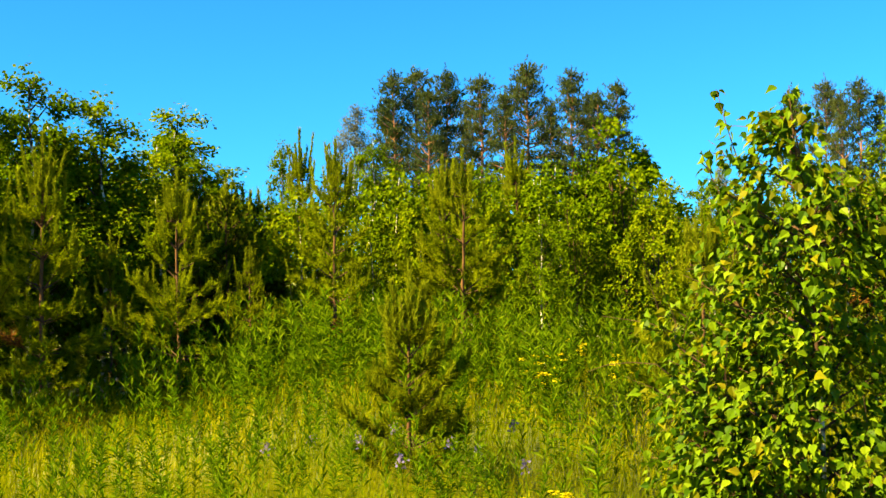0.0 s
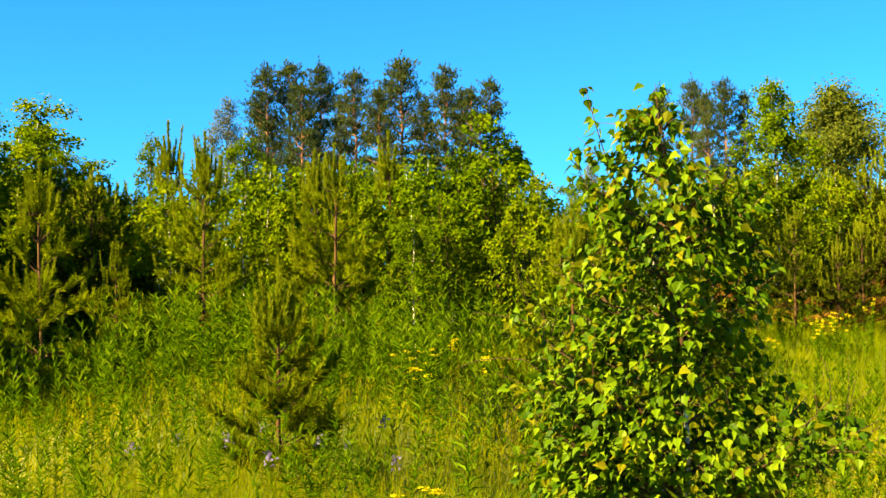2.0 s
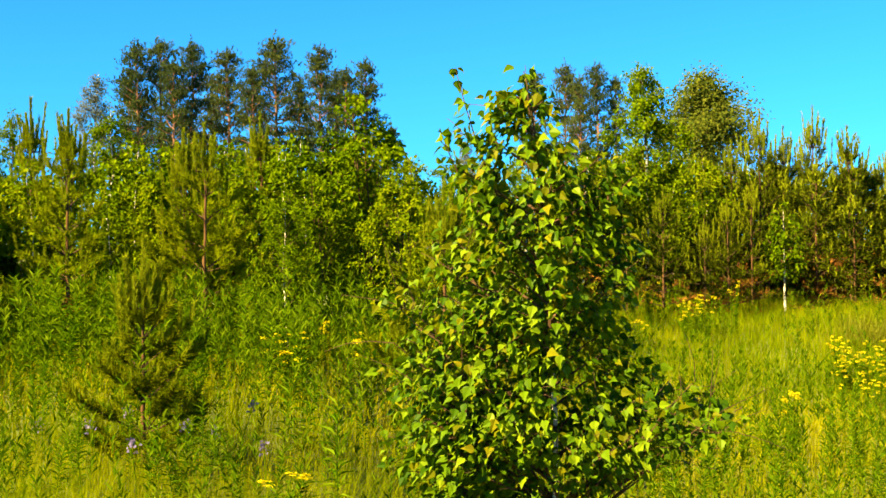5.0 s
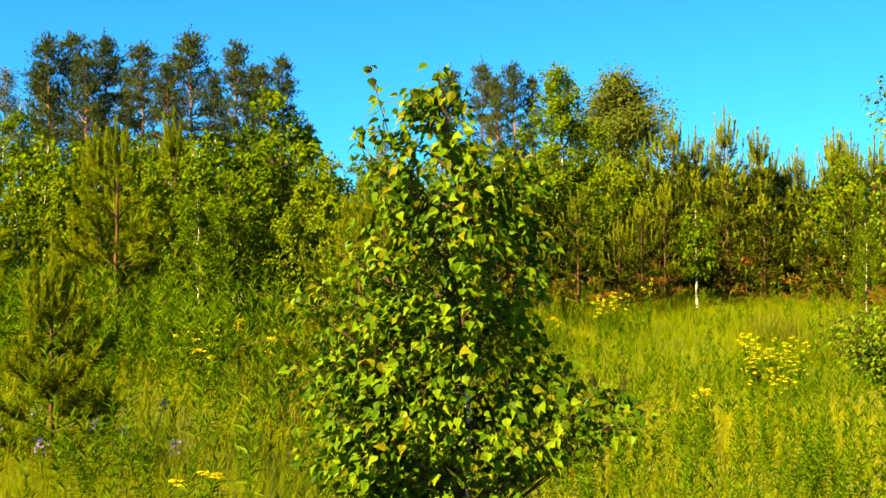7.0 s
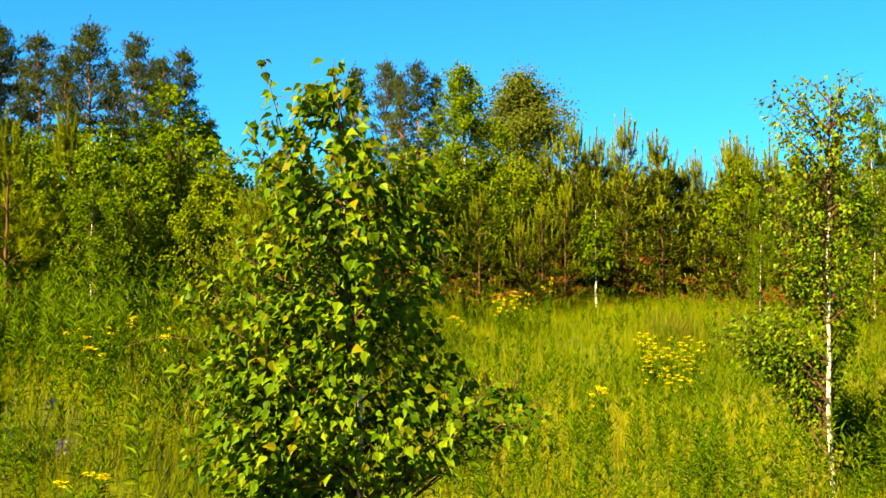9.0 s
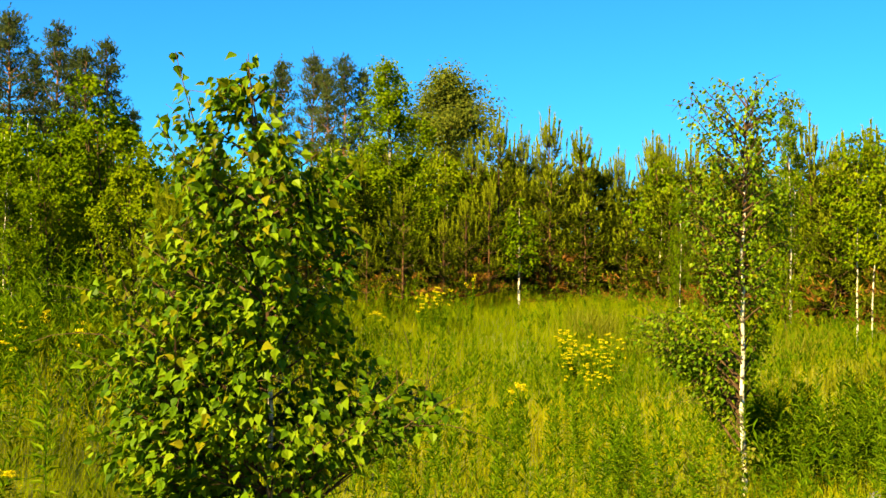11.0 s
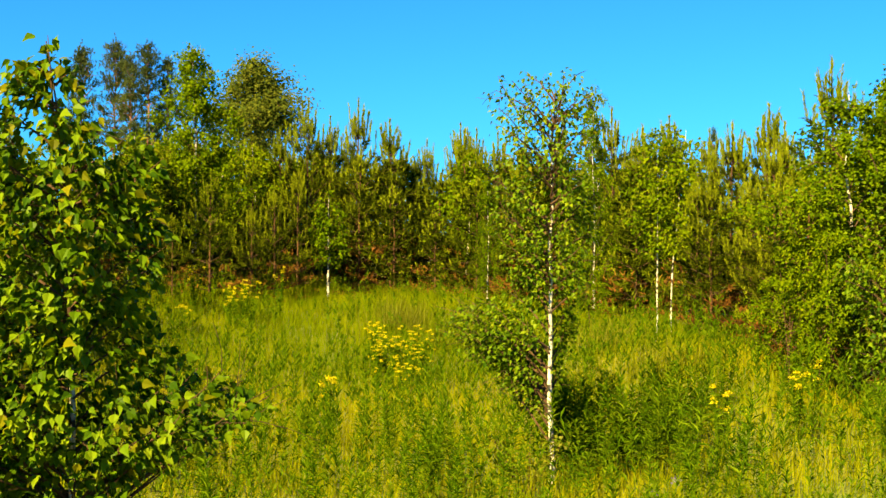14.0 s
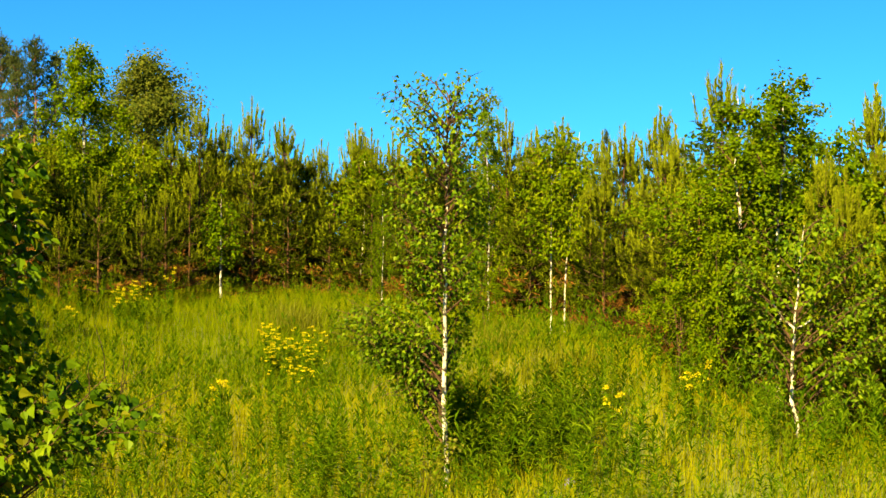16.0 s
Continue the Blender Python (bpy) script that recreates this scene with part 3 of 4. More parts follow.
# pines of the stand beyond the meadow
for i, (az, d, top, w) in enumerate(((-20.8, 27.5, 3.62, 1.05), (-19.2, 26.5, 2.7, 1.0), (-22.6, 29.0, 3.0, 1.0), (-23.6, 30, 3.5, 1.0), (-24.6, 32, 4.0, 1.0), (-25.0, 37, 6.32, 0.85), (-27.2, 37, 6.35, 0.85), (-28.7, 36, 5.65, 1.0), (-26.0, 38, 5.93, 0.9), (-30.3, 37, 5.2, 0.9), (-31.7, 36.5, 5.6, 0.85), (-32.5, 36, 5.41, 0.9), (-23.8, 36, 5.4, 0.9), (-32.0, 34, 5.17, 0.9), (-33.4, 33, 5.03, 0.9), (-34.6, 31, 4.7, 0.9), (-36.0, 30, 4.9, 0.9), (-38.5, 27, 4.95, 0.9), (-39.8, 26, 4.5, 0.9), (-41.0, 26, 4.66, 0.9), (-42.6, 24, 4.2, 0.9), (-43.6, 23, 4.25, 0.95), (-45.1, 22.5, 4.45, 1.05), (-45.9, 22, 4.1, 0.9), (-47.8, 19.5, 4.78, 0.85), (-54.1, 17, 4.05, 0.9), (-49.5, 18.5, 3.9, 0.9), (-22.6, 34, 4.4, 0.9), (-19.0, 31, 4.4, 0.9), (-44.4, 19.5, 2.9, 0.9))):
    put(pines_far[i % 3], az, d, top, 4.4, 53 * i, w)
# broadleaved trees of the stand
for i, (k, az, d, top, w) in enumerate(((1, -33.0, 28, 3.51, 0.7), (1, -37.7, 24, 4.87, 0.7), (2, -37.5, 22, 1.9, 0.8), (0, -50.3, 16.5, 4.0, 0.9), (2, -52.8, 14.5, 3.15, 1.0), (2, -46.0, 15, 1.95, 1.0), (2, -47.8, 14, 2.1, 0.9), (0, -48.6, 15.2, 3.75, 1.2), (1, -50.2, 15.2, 3.9, 1.15), (2, -47.4, 14.6, 2.5, 0.95), (2, -55.0, 12.5, 2.2, 0.9), (2, -36.6, 27, 2.4, 0.8))):
    put(leafy[k], az, d, top, 3.2 if k == 2 else 3.6, 71 * i, w)

# fill behind the front rows, lower than the skyline; unseen past bearing 20, for shade
SKY_AZ = (-62, -55, -52, -48, -45, -41, -36, -32, -30.3, -27, -24, -20, -16, -11, -9, -7.5, -3, 2, 5.3, 7.5, 9.5, 11.9, 13.5, 15.3, 20, 40)
SKY_EL = (6, 6.3, 6, 6.6, 5.6, 5.2, 5.0, 5.0, 4.4, 5.6, 5.0, 6.0, 5.0, 4.6, 5.0, 6.6, 6.4, 6.2, 6.0, 5.6, 4.9, 6.6, 5.9, 7.4, 8.0, 8.5)
fill = np.random.default_rng(5)
for i in range(96):
    az = float(-60 + 96 * (i + fill.uniform()) / 96)
    d = float(edge(az) + fill.uniform(1.2, 8))
    top = EYE + d * math.tan(radians(float(np.interp(az, SKY_AZ, SKY_EL)) * (fill.uniform(0.55, 0.85) if i % 2 else fill.uniform(0.82, 0.97))))
    if 8.2 < az < 13.2:
        put(pines_back[i % 2], az, d, EYE + d * math.tan(radians(4.9 + 0.6 * (i % 2))), 4.4, 37 * i, 0.9)
    elif az < -12 and fill.uniform() < 0.85:
        put((pines_far if az < -40 else pines_back)[i % 2], az, d, top, 4.4, 37 * i, 1.0)
    else:
        put(leafy_back[i % 2], az, d, top, 3.6, 37 * i, 1.0)

for i, (az, d, top) in enumerate(((-17.3, 30, 4.6), (-19.0, 34, 4.4), (-21.3, 34, 4.6), (-22.8, 35.5, 4.8))):
    put(leafy_back[i % 2], az, d, top, 3.6, 37 * i, 1.0)
for i in range(46):
    az = float(-60 + 44 * (i + fill.uniform()) / 46)
    d = float(edge(az) + fill.uniform(3.5, 7.5))
    top = EYE + d * math.tan(radians(float(np.interp(az, SKY_AZ, SKY_EL)) * fill.uniform(0.78, 0.94)))
    if az > -42:
        put(pines_back[i % 2], az, d, top, 4.4, 41 * i, 1.3)
for i in range(44):
    az = float(-13 + 40 * (i + fill.uniform()) / 44)
    d = float(edge(az) + fill.uniform(2.5, 8.0))
    top = EYE + d * math.tan(radians(float(np.interp(az, SKY_AZ, SKY_EL)) * fill.uniform(0.55, 0.9)))
    put(leafy_back[i % 2], az, d, top, 3.6, 43 * i, 1.35)
for i in range(20):
    az = float(-60 + 44 * (i + fill.uniform()) / 20)
    d = float(edge(az) + fill.uniform(0.3, 2.5))
    top = EYE + d * math.tan(radians(float(np.interp(az, SKY_AZ, SKY_EL)) * fill.uniform(0.35, 0.7)))
    put((pines_far if az < -40 else pines_back)[i % 2], az, d, top, 4.4, 41 * i, 1.15)

# tall pines far behind
talls = [old_pine(71 + i, 15.0, 2.35, b) for i, b in enumerate((0.35, 0.45, 0.3))]
for i, (az, d, top, w) in enumerate(((1.2, 80, 16.3, 1.0), (-0.1, 82, 16.5, 0.85), (2.3, 79, 15.9, 0.95), (-1.8, 80, 15.8, 1.0), (-3.9, 80, 16.5, 1.05), (-5.8, 79, 15.8, 1.0), (-7.8, 81, 15.4, 0.9), (-4.9, 84, 14.5, 0.9), (-7.0, 78, 14.3, 0.9), (-8.9, 84, 11.5, 0.7), (-16.6, 85, 15.46, 0.8), (-18.0, 85, 15.43, 0.85), (-18.9, 86, 14.7, 0.75), (-15.3, 85, 15.0, 0.75), (-42.8, 60, 7.7, 0.5), (0.6, 77, 14.6, 0.9), (-2.9, 77, 14.2, 0.9), (-6.6, 83, 15.0, 0.9), (-1.0, 86, 15.0, 0.9), (2.6, 83, 14.4, 0.8), (-17.3, 82, 14.2, 0.8))):
    put(talls[i % 3], az, d, top, 15.0, 83 * i, w)
edge_birch = broad_tree("pointed_birch", "tall pointed leafy birch with a white stem before the pines", "birch tree", 83, 6.0, 1.5, 0.10, 50, 9, 44, 0.078, 0.09, 0.06, WHITE_BARK, FOREST_LEAF, cone_crown, steep=0.6)
edge_birch.matrix_basis = place(edge_birch, -20.1, 31.5, 6.75, 6.0, 20, 1.0)[4]
round_tree = broad_tree("distant_birch", "round-crowned olive birch behind the stand", "birch tree", 81, 9.5, 2.1, 0.40, 56, 10, 36, 0.125, 0.26, 0.09, WHITE_BARK, FAR_LEAF, round_crown)
round_tree.matrix_basis = place(round_tree, -22.6, 60, 10.85, 9.5, 20, 1.25)[4]
for az, d, top, w in ((4.0, 70, 12.6, 0.85), (-12.2, 75, 9.6, 0.8)):
    pale = broad_tree("pale_tree", "thin greyish sparsely leaved tree behind the thicket", "tree", 91, 11, 1.7, 0.3, 36, 7, 26, 0.13, 0.2, 0.08, WHITE_BARK, BARE_LEAF, round_crown)
    pale.matrix_basis = place(pale, az, d, top, 11, 40, w)[4]
for model in (*pines_near, *pines_far, *pines_back, *leafy, *leafy_back, *talls):
    discard(model)

# ---- single trees in the meadow ----
def shaped_birch(name, label, seed, az, dist, outline, stem, limbs, twigs, per_twig, leaf, spread, trunk_r, single=0, slope=0.8, hang=0.75, young=0.0, fork=(), sprigs=(), hollow=0.0, brown=0.0, leaf_mat=None, boughs=(), clear=(0.0, 0.0, 0.0), back=(0.0, 0.0)):
    """A birch close by. outline: height over the sea of the plan, reach to the left and to the right of the stem's foot;
    stem: height and sideways offset. Each limb is a part, and the foremost leaves are single pieces."""
    rng = np.random.default_rng(seed)
    x, y = spot(az, dist)
    z0 = float(ground(x, y))
    root = thing(name, label, "birch tree", x=x, y=y, z=z0)
    side = np.array([math.cos(radians(az)), math.sin(radians(az)), 0])
    away = np.array([-side[1], side[0], 0])
    up = np.array([0, 0, 1.0])
    oz, ol, orr = (np.array(q, float) for q in zip(*outline))
    sz, so = (np.array(q, float) for q in zip(*stem))

    def axis(z):
        return np.interp(z, sz, so)[..., None] * side + np.asarray(z - z0)[..., None] * up

    tz = np.linspace(z0, sz[-1], 14)
    trunk = axis(tz) + (rng.normal(0, 0.25, (14, 1)) * side + rng.normal(0, 0.4, (14, 1)) * away) * trunk_r
    radii = trunk_r * np.linspace(1, 0.12, 14)
    wood = Bag()
    wood.tube(np.concatenate([[trunk[0] - up * 0.15], trunk]), np.concatenate([[1.2 * trunk_r], radii]), 10)
    for at, out, rise in fork:
        p = axis(np.array([at]))[0]
        wood.tube(np.array([p, p + side * out * 0.55 + up * rise * 0.4, p + side * out + up * rise]), np.array([0.5, 0.42, 0.25]) * trunk_r, 7)
    part("trunk", wood, (WHITE_BARK,), root, "white peeling birch bark with dark marks", smooth=True)
    if brown:
        top = Bag()
        pick = tz > brown
        top.tube(trunk[pick], radii[pick] * 1.12, 8)
        part("stem_top", top, (BROWN_BARK,), root, "thin brown upper stem")
    width = ol + orr
    cum = np.concatenate([[0], np.cumsum(0.5 * (width[1:] + width[:-1]) * np.diff(oz))])
    pos, out = [], []
    for i in range(limbs + len(boughs)):
        z = float(np.interp((i % limbs + rng.uniform()) / limbs * cum[-1], cum, oz))
        a = i * 2.39996 + rng.normal(0, 0.3)
        l, r = np.interp(z, oz, ol), np.interp(z, oz, orr)
        half, mid = 0.5 * (l + r), 0.5 * (r - l)
        rr = half * (rng.uniform(0.25, 0.7) if i % 4 == 0 else rng.uniform(0.72, 1.0))
        tip = side * (mid + rr * math.cos(a)) + away * (rr * 0.7 * math.sin(a)) + up * (z - z0)
        tip = tip + away * (back[1] if z < back[0] else 0.0)
        reach = np.linalg.norm((tip - axis(np.array([z]))[0])[:2])
        zs = max(z0 + 0.3 * (oz[0] - z0), z - slope * reach * rng.uniform(0.7, 1.2))
        start = axis(np.array([min(zs, sz[-1])]))[0]
        if i >= limbs:
            zs, across, depth, zt = boughs[i - limbs]
            start, tip = axis(np.array([zs]))[0], side * across + away * depth + up * (zt - z0)
            reach = abs(across)
        v = np.linspace(0, 1, 6)[:, None]
        bow = start * (1 - v) + tip * v + up * (0.16 * reach * np.sin(v * math.pi) * rng.uniform(-0.4, 1.0)) + rng.normal(0, 0.02 * reach, (6, 3)) * v
        b = Bag()
        b.tube(bow, np.linspace(0.36 * trunk_r, 0.09 * trunk_r, 6), 5)
        limb = part("limb", b, (BROWN_BARK,), root)
        nt = max(2, int(twigs * (0.35 + reach / (width.max() * 0.5))))
        tw = [bow[2:]]
        for q in range(nt):
            p = along(bow, rng.uniform(0.3, 1.0, 1))[0]
            d = norm(norm(bow[-1] - bow[0]) * 0.6 + rng.normal(0, 0.65, 3) + up * 0.15)
            t = curve_pts(p, d, (0.10 + 0.28 * reach) * rng.uniform(0.6, 1.2), -0.4, rng, 4, 0.12)
            tw.append(t)
            b = Bag()
            b.tube(t, np.linspace(0.12 * trunk_r, 0.05 * trunk_r, 4), 3)
            part("twig", b, (BROWN_BARK,), limb)
        for t in tw:
            n = max(2, int(per_twig * rng.uniform(0.5, 1.5)))
            p = along(t, rng.uniform(0.1, 1.03, n)) + rng.normal(0, spread, (n, 3))
            pos.append(p)
            o = p - axis(p[:, 2] + z0)
            out.append(norm(o * [1, 1, 0.3]))
    pos, out = np.concatenate(pos), np.concatenate(out)
    z = pos[:, 2] + z0
    l, r = np.interp(z, oz, ol), np.interp(z, oz, orr)
    sx = pos @ side
    loose = rng.normal(0, 0.03, len(pos)) + 0.02
    keep = (sx > -l - loose) & (sx < r + loose) & (z < oz[-1] + 0.02) & (z > oz[0] - 0.05) & (rng.uniform(size=len(pos)) > hollow * np.clip((z - oz[0]) / (oz[-1] - oz[0]) * 1.6 - 0.4, 0, 1))
    gap = np.abs(sx - np.interp(z, sz, so)) < clear[2]
    keep &= ~(gap & (z < clear[0]) & (pos @ away < 0.03) & (rng.uniform(size=len(pos)) < clear[1]))
    pos, out = pos[keep], out[keep]
    for zs, tip, zt in sprigs:
        start = axis(np.array([zs]))[0]
        end = side * tip + up * (zt - z0)
        v = np.linspace(0, 1, 6)[:, None]
        bow = start * (1 - v) + end * v
        bow[:, :2] = start[:2] + (end - start)[:2] * np.sqrt(v)
        b = Bag()
        b.tube(bow, np.linspace(0.3 * trunk_r, 0.08 * trunk_r, 6), 5)
        part("limb", b, (BROWN_BARK,), root)
        p = along(bow, np.linspace(0.55, 1.02, 16)) + rng.normal(0, 0.018, (16, 3))
        pos = np.concatenate([pos, p])
        out = np.concatenate([out, norm(rng.normal(0, 1, (16, 3)) * [1, 1, 0.2])])
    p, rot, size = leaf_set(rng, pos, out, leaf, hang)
    order = np.argsort(p @ away)
    one, rest = order[:single], order[single:]
    high = (p[:, 2] + z0 - oz[0]) / (oz[-1] - oz[0])
    fresh = rng.uniform(size=len(p)) < young * (0.15 + 0.85 * high)
    crown = Bag()
    for mat, pick in ((0, rest[~fresh[rest]]), (1, rest[fresh[rest]])):
        crown.spread(LEAF_V, LEAF_F, p[pick], rot[pick], size[pick], mat)
    tagged(part("foliage", crown, (leaf_mat or BIRCH_LEAF, FRESH_LEAF), root), kind="stuff")
    if single:
        meshes = []
        for mat in (BIRCH_LEAF_ONE, FRESH_LEAF_ONE):
            lf = Bag()
            lf.spread(LEAF_V, LEAF_F, np.zeros((1, 3)), np.eye(3)[None], np.ones(1))
            meshes.append(lf.mesh("leaf", (mat,)))
        for i in one:
            ob = new("leaf", meshes[int(fresh[i])])
            ob.parent = root
            ob.matrix_basis = Matrix.Translation(p[i]) @ Matrix([list(row) for row in rot[i]]).to_4x4() @ Matrix.Scale(float(size[i]), 4)
    return root


shaped_birch("young_birch", "young birch with dense glossy yellow-green leaves", 101, -15.55, 5.0,
             ((0.85, 0.32, 0.08), (1.06, 0.54, 0.16), (1.17, 0.62, 0.34), (1.25, 0.64, 0.56), (1.34, 0.64, 0.68), (1.40, 0.64, 0.58), (1.47, 0.64, 0.48), (1.54, 0.65, 0.38), (1.63, 0.66, 0.31), (1.75, 0.67, 0.29), (1.86, 0.64, 0.31), (1.95, 0.42, 0.33), (2.05, 0.41, 0.33), (2.20, 0.40, 0.32), (2.30, 0.40, 0.27), (2.36, 0.40, 0.14), (2.42, 0.38, 0.03), (2.50, 0.34, 0.02), (2.58, 0.24, -0.01), (2.66, 0.13, -0.06)),
             ((0.2, 0.0), (1.04, 0.005), (2.04, -0.02), (2.45, -0.05), (2.68, -0.095)), 112, 5, 16, 0.049, 0.032, 0.017, 300, 0.75, young=0.26, brown=1.5, clear=(1.16, 0.85, 0.045), boughs=((0.82, 0.70, -0.05, 1.35), (0.86, 0.64, 0.1, 1.42), (0.80, 0.62, -0.1, 1.26), (0.95, 0.55, 0.0, 1.48), (0.84, 0.48, -0.12, 1.22), (0.9, 0.58, -0.2, 1.36), (1.9, 0.32, -0.05, 2.26), (1.95, 0.30, 0.05, 2.33), (0.75, -0.42, -0.1, 1.1), (0.75, -0.3, 0.1, 1.0), (1.0, -0.6, -0.1, 1.4), (1.3, -0.62, 0.05, 1.76), (1.2, -0.6, -0.15, 1.62)), sprigs=((1.98, -0.365, 2.70), (1.9, -0.43, 2.46), (2.3, -0.09, 2.70)))
bank = ((0.50, 0.10, -0.04), (0.65, 0.20, -0.03), (0.8, 0.38, 0.02), (0.95, 0.56, 0.14), (1.1, 0.75, 0.24), (1.3, 0.93, 0.26), (1.45, 0.80, 0.26), (1.55, 0.50, 0.26), (1.7, 0.36, 0.30), (1.95, 0.42, 0.38), (2.2, 0.50, 0.44), (2.5, 0.50, 0.46), (2.8, 0.52, 0.46), (3.1, 0.54, 0.45), (3.3, 0.52, 0.38), (3.44, 0.42, 0.22))
shaped_birch("white_birch", "slender white-stemmed birch with sparse leaves in the meadow", 102, -35.9, 11.0, bank, ((-0.2, 0.0), (1.2, -0.01), (2.5, -0.01), (3.3, 0.03)), 104, 5, 19, 0.043, 0.05, 0.027, 0, 0.9, young=0.10, hollow=0.45, brown=2.75, clear=(2.7, 0.72, 0.055), back=(1.6, 0.24), boughs=((0.75, -0.9, 0.15, 1.34), (0.85, -0.8, 0.25, 1.44), (0.7, -0.7, 0.1, 1.2), (0.9, -0.62, 0.2, 1.42), (0.65, -0.55, 0.2, 1.0)), sprigs=((2.9, -0.46, 3.42), (3.0, 0.10, 3.46)))
shaped_birch("forked_birch", "crooked birch with a forked white stem beside shrubs", 103, -50.9, 12.0, ((0.35, 0.2, 0.4), (0.6, 0.35, 0.65), (0.9, 0.5, 0.85), (1.2, 0.6, 0.92), (1.5, 0.64, 0.92), (1.9, 0.66, 0.85), (2.15, 0.5, 0.65), (2.32, 0.25, 0.3)), ((-0.2, 0.05), (0.3, 0.03), (0.68, -0.05), (1.3, -0.02), (2.2, 0.05)), 56, 5, 14, 0.050, 0.05, 0.022, clear=(1.5, 0.8, 0.09), fork=((1.28, -0.2, 0.24), (1.28, 0.14, 0.09)))
shaped_birch("thin_birch", "thin small birch with a white stem before the pines", 104, -25.95, 30.5, ((1.6, 0.25, 0.25), (1.9, 0.45, 0.5), (2.4, 0.5, 0.55), (2.9, 0.42, 0.42), (3.2, 0.25, 0.22), (3.38, 0.08, 0.08)), ((0.6, 0.0), (3.3, 0.0)), 24, 4, 14, 0.085, 0.06, 0.034, leaf_mat=WILLOW_LEAF)
for seed, az, lean in ((105, -40.45, 0.0), (106, -41.0, 0.22)):
    shaped_birch("twin_birch", "birch with a clean white stem, one of a pair", seed, az, 18.8, ((1.9, 0.25, 0.2), (2.3, 0.40, 0.32), (2.7, 0.48, 0.40), (3.2, 0.46, 0.42), (3.5, 0.32, 0.32), (3.76, 0.1, 0.1)), ((0.2, 0.0), (1.6, 0.12 * lean), (3.7, lean)), 34, 4, 14, 0.058, 0.05, 0.014, leaf_mat=WILLOW_LEAF)
small = pine("small young pine with spreading boughs standing in tall grass", 121, 1.20, 0.46, 6, 800, 0.060, 0.0046, 0.34, 0.14, 0.05, 0.0, "", SMALL_NEEDLE, 0.55, 8, True, 0.08, 0.40)
small.matrix_basis = place(small, 2.35, 7.4, 2.11, 1.20, 15, 0.9)[4]


# ---- meadow ----
def polar(rng, n, az0, az1, r0, r1):
    az = rng.uniform(az0, az1, n)
    r = np.sqrt(rng.uniform(r0 * r0, r1 * r1, n))
    keep = r < edge(az) + 1.5
    az, r = az[keep], r[keep]
    x, y = -np.sin(np.radians(az)) * r, np.cos(np.radians(az)) * r
    return x, y, az, r


def grass(name, label, seed, n, r0, r1, height, width, mat, clump=0.0, az0=-66, az1=32):
    rng = np.random.default_rng(seed)
    x, y, az, r = polar(rng, n, az0, az1, r0, r1)
    if clump:
        f = np.sin(x * 1.9 + 1.3 * np.sin(y * 1.1)) * np.sin(y * 1.6 + 1.1 * np.sin(x * 0.9)) + 0.6 * np.sin(x * 4.3 + y * 3.1)
        keep = f + rng.normal(0, 0.35, len(x)) > clump
        x, y, r = x[keep], y[keep], r[keep]
    m = len(x)
    pos = np.stack([x, y, ground(x, y) - 0.02], -1)
    up = np.array([0, 0, 1.0]) + rng.normal(0, 0.15, (m, 3)) + np.array([0.06, 0, 0])
    h = height * rng.uniform(0.45, 1.25, m)
    b = Bag()
    b.spread(THIN_V, THIN_F, pos, frames_of(up, rng.normal(0, 1, (m, 3)) * np.array([1, 1, 0.1])), np.stack([width * rng.uniform(0.6, 1.4, m), h, h], -1))
    ob = part(name, b, (mat,))
    return tagged(ob, label, "grass", kind="stuff")


grass("near_grass", "tall green and yellowing meadow grass", 201, 95000, 3.0, 8.5, 0.29, 0.0028, GRASS)
grass("middle_grass", "tall green and yellowing meadow grass", 202, 90000, 8.5, 18, 0.31, 0.0075, GRASS)
grass("far_grass", "tall green and yellowing meadow grass", 203, 120000, 18, 37, 0.34, 0.009, GRASS, az0=-46, az1=-10)


def seed_stalks(name, seed, n, r0, r1, height, width):
    """Thin flowering grass: a bare stalk with a loose tuft on top."""
    rng = np.random.default_rng(seed)
    x, y, az, r = polar(rng, n, -66, 32, r0, r1)
    f = np.sin(x * 0.9 + 1.7 * np.sin(y * 0.6)) * np.sin(y * 0.8 + 1.2 * np.sin(x * 0.7))
    keep = f + rng.normal(0, 0.5, len(x)) > 0.0
    x, y = x[keep], y[keep]
    m = len(x)
    pos = np.stack([x, y, ground(x, y) - 0.02], -1)
    h = height * rng.uniform(0.7, 1.2, m)
    up = norm(np.array([0.05, 0, 1.0]) + rng.normal(0, 0.1, (m, 3)))
    b = Bag()
    b.spread(NEEDLE_V, NEEDLE_F, pos, frames_of(up, rng.normal(0, 1, (m, 3))), np.stack([np.full(m, width * 0.5), h, h], -1))
    k = 14
    idx = np.repeat(np.arange(m), k)
    u = rng.uniform(0.72, 1.0, m * k)
    p = pos[idx] + up[idx] * (h[idx] * u)[:, None]
    d = norm(up[idx] * 0.8 + rng.normal(0, 0.45, (m * k, 3)))
    ln = 0.035 * rng.uniform(0.5, 1.3, m * k) * height / 0.6
    b.spread(NEEDLE_V, NEEDLE_F, p, frames_of(d, rng.normal(0, 1, (m * k, 3))), np.stack([np.full(m * k, width), ln, ln], -1))
    return tagged(part(name, b, (STRAW,)), "flowering straw-coloured grass stalks", "grass", kind="stuff")


seed_stalks("near_seed_grass", 211, 4500, 3.2, 9, 0.40, 0.0018)
seed_stalks("middle_seed_grass", 212, 4500, 9, 20, 0.42, 0.0036)
seed_stalks("far_seed_grass", 213, 9000, 20, 36, 0.6, 0.011)


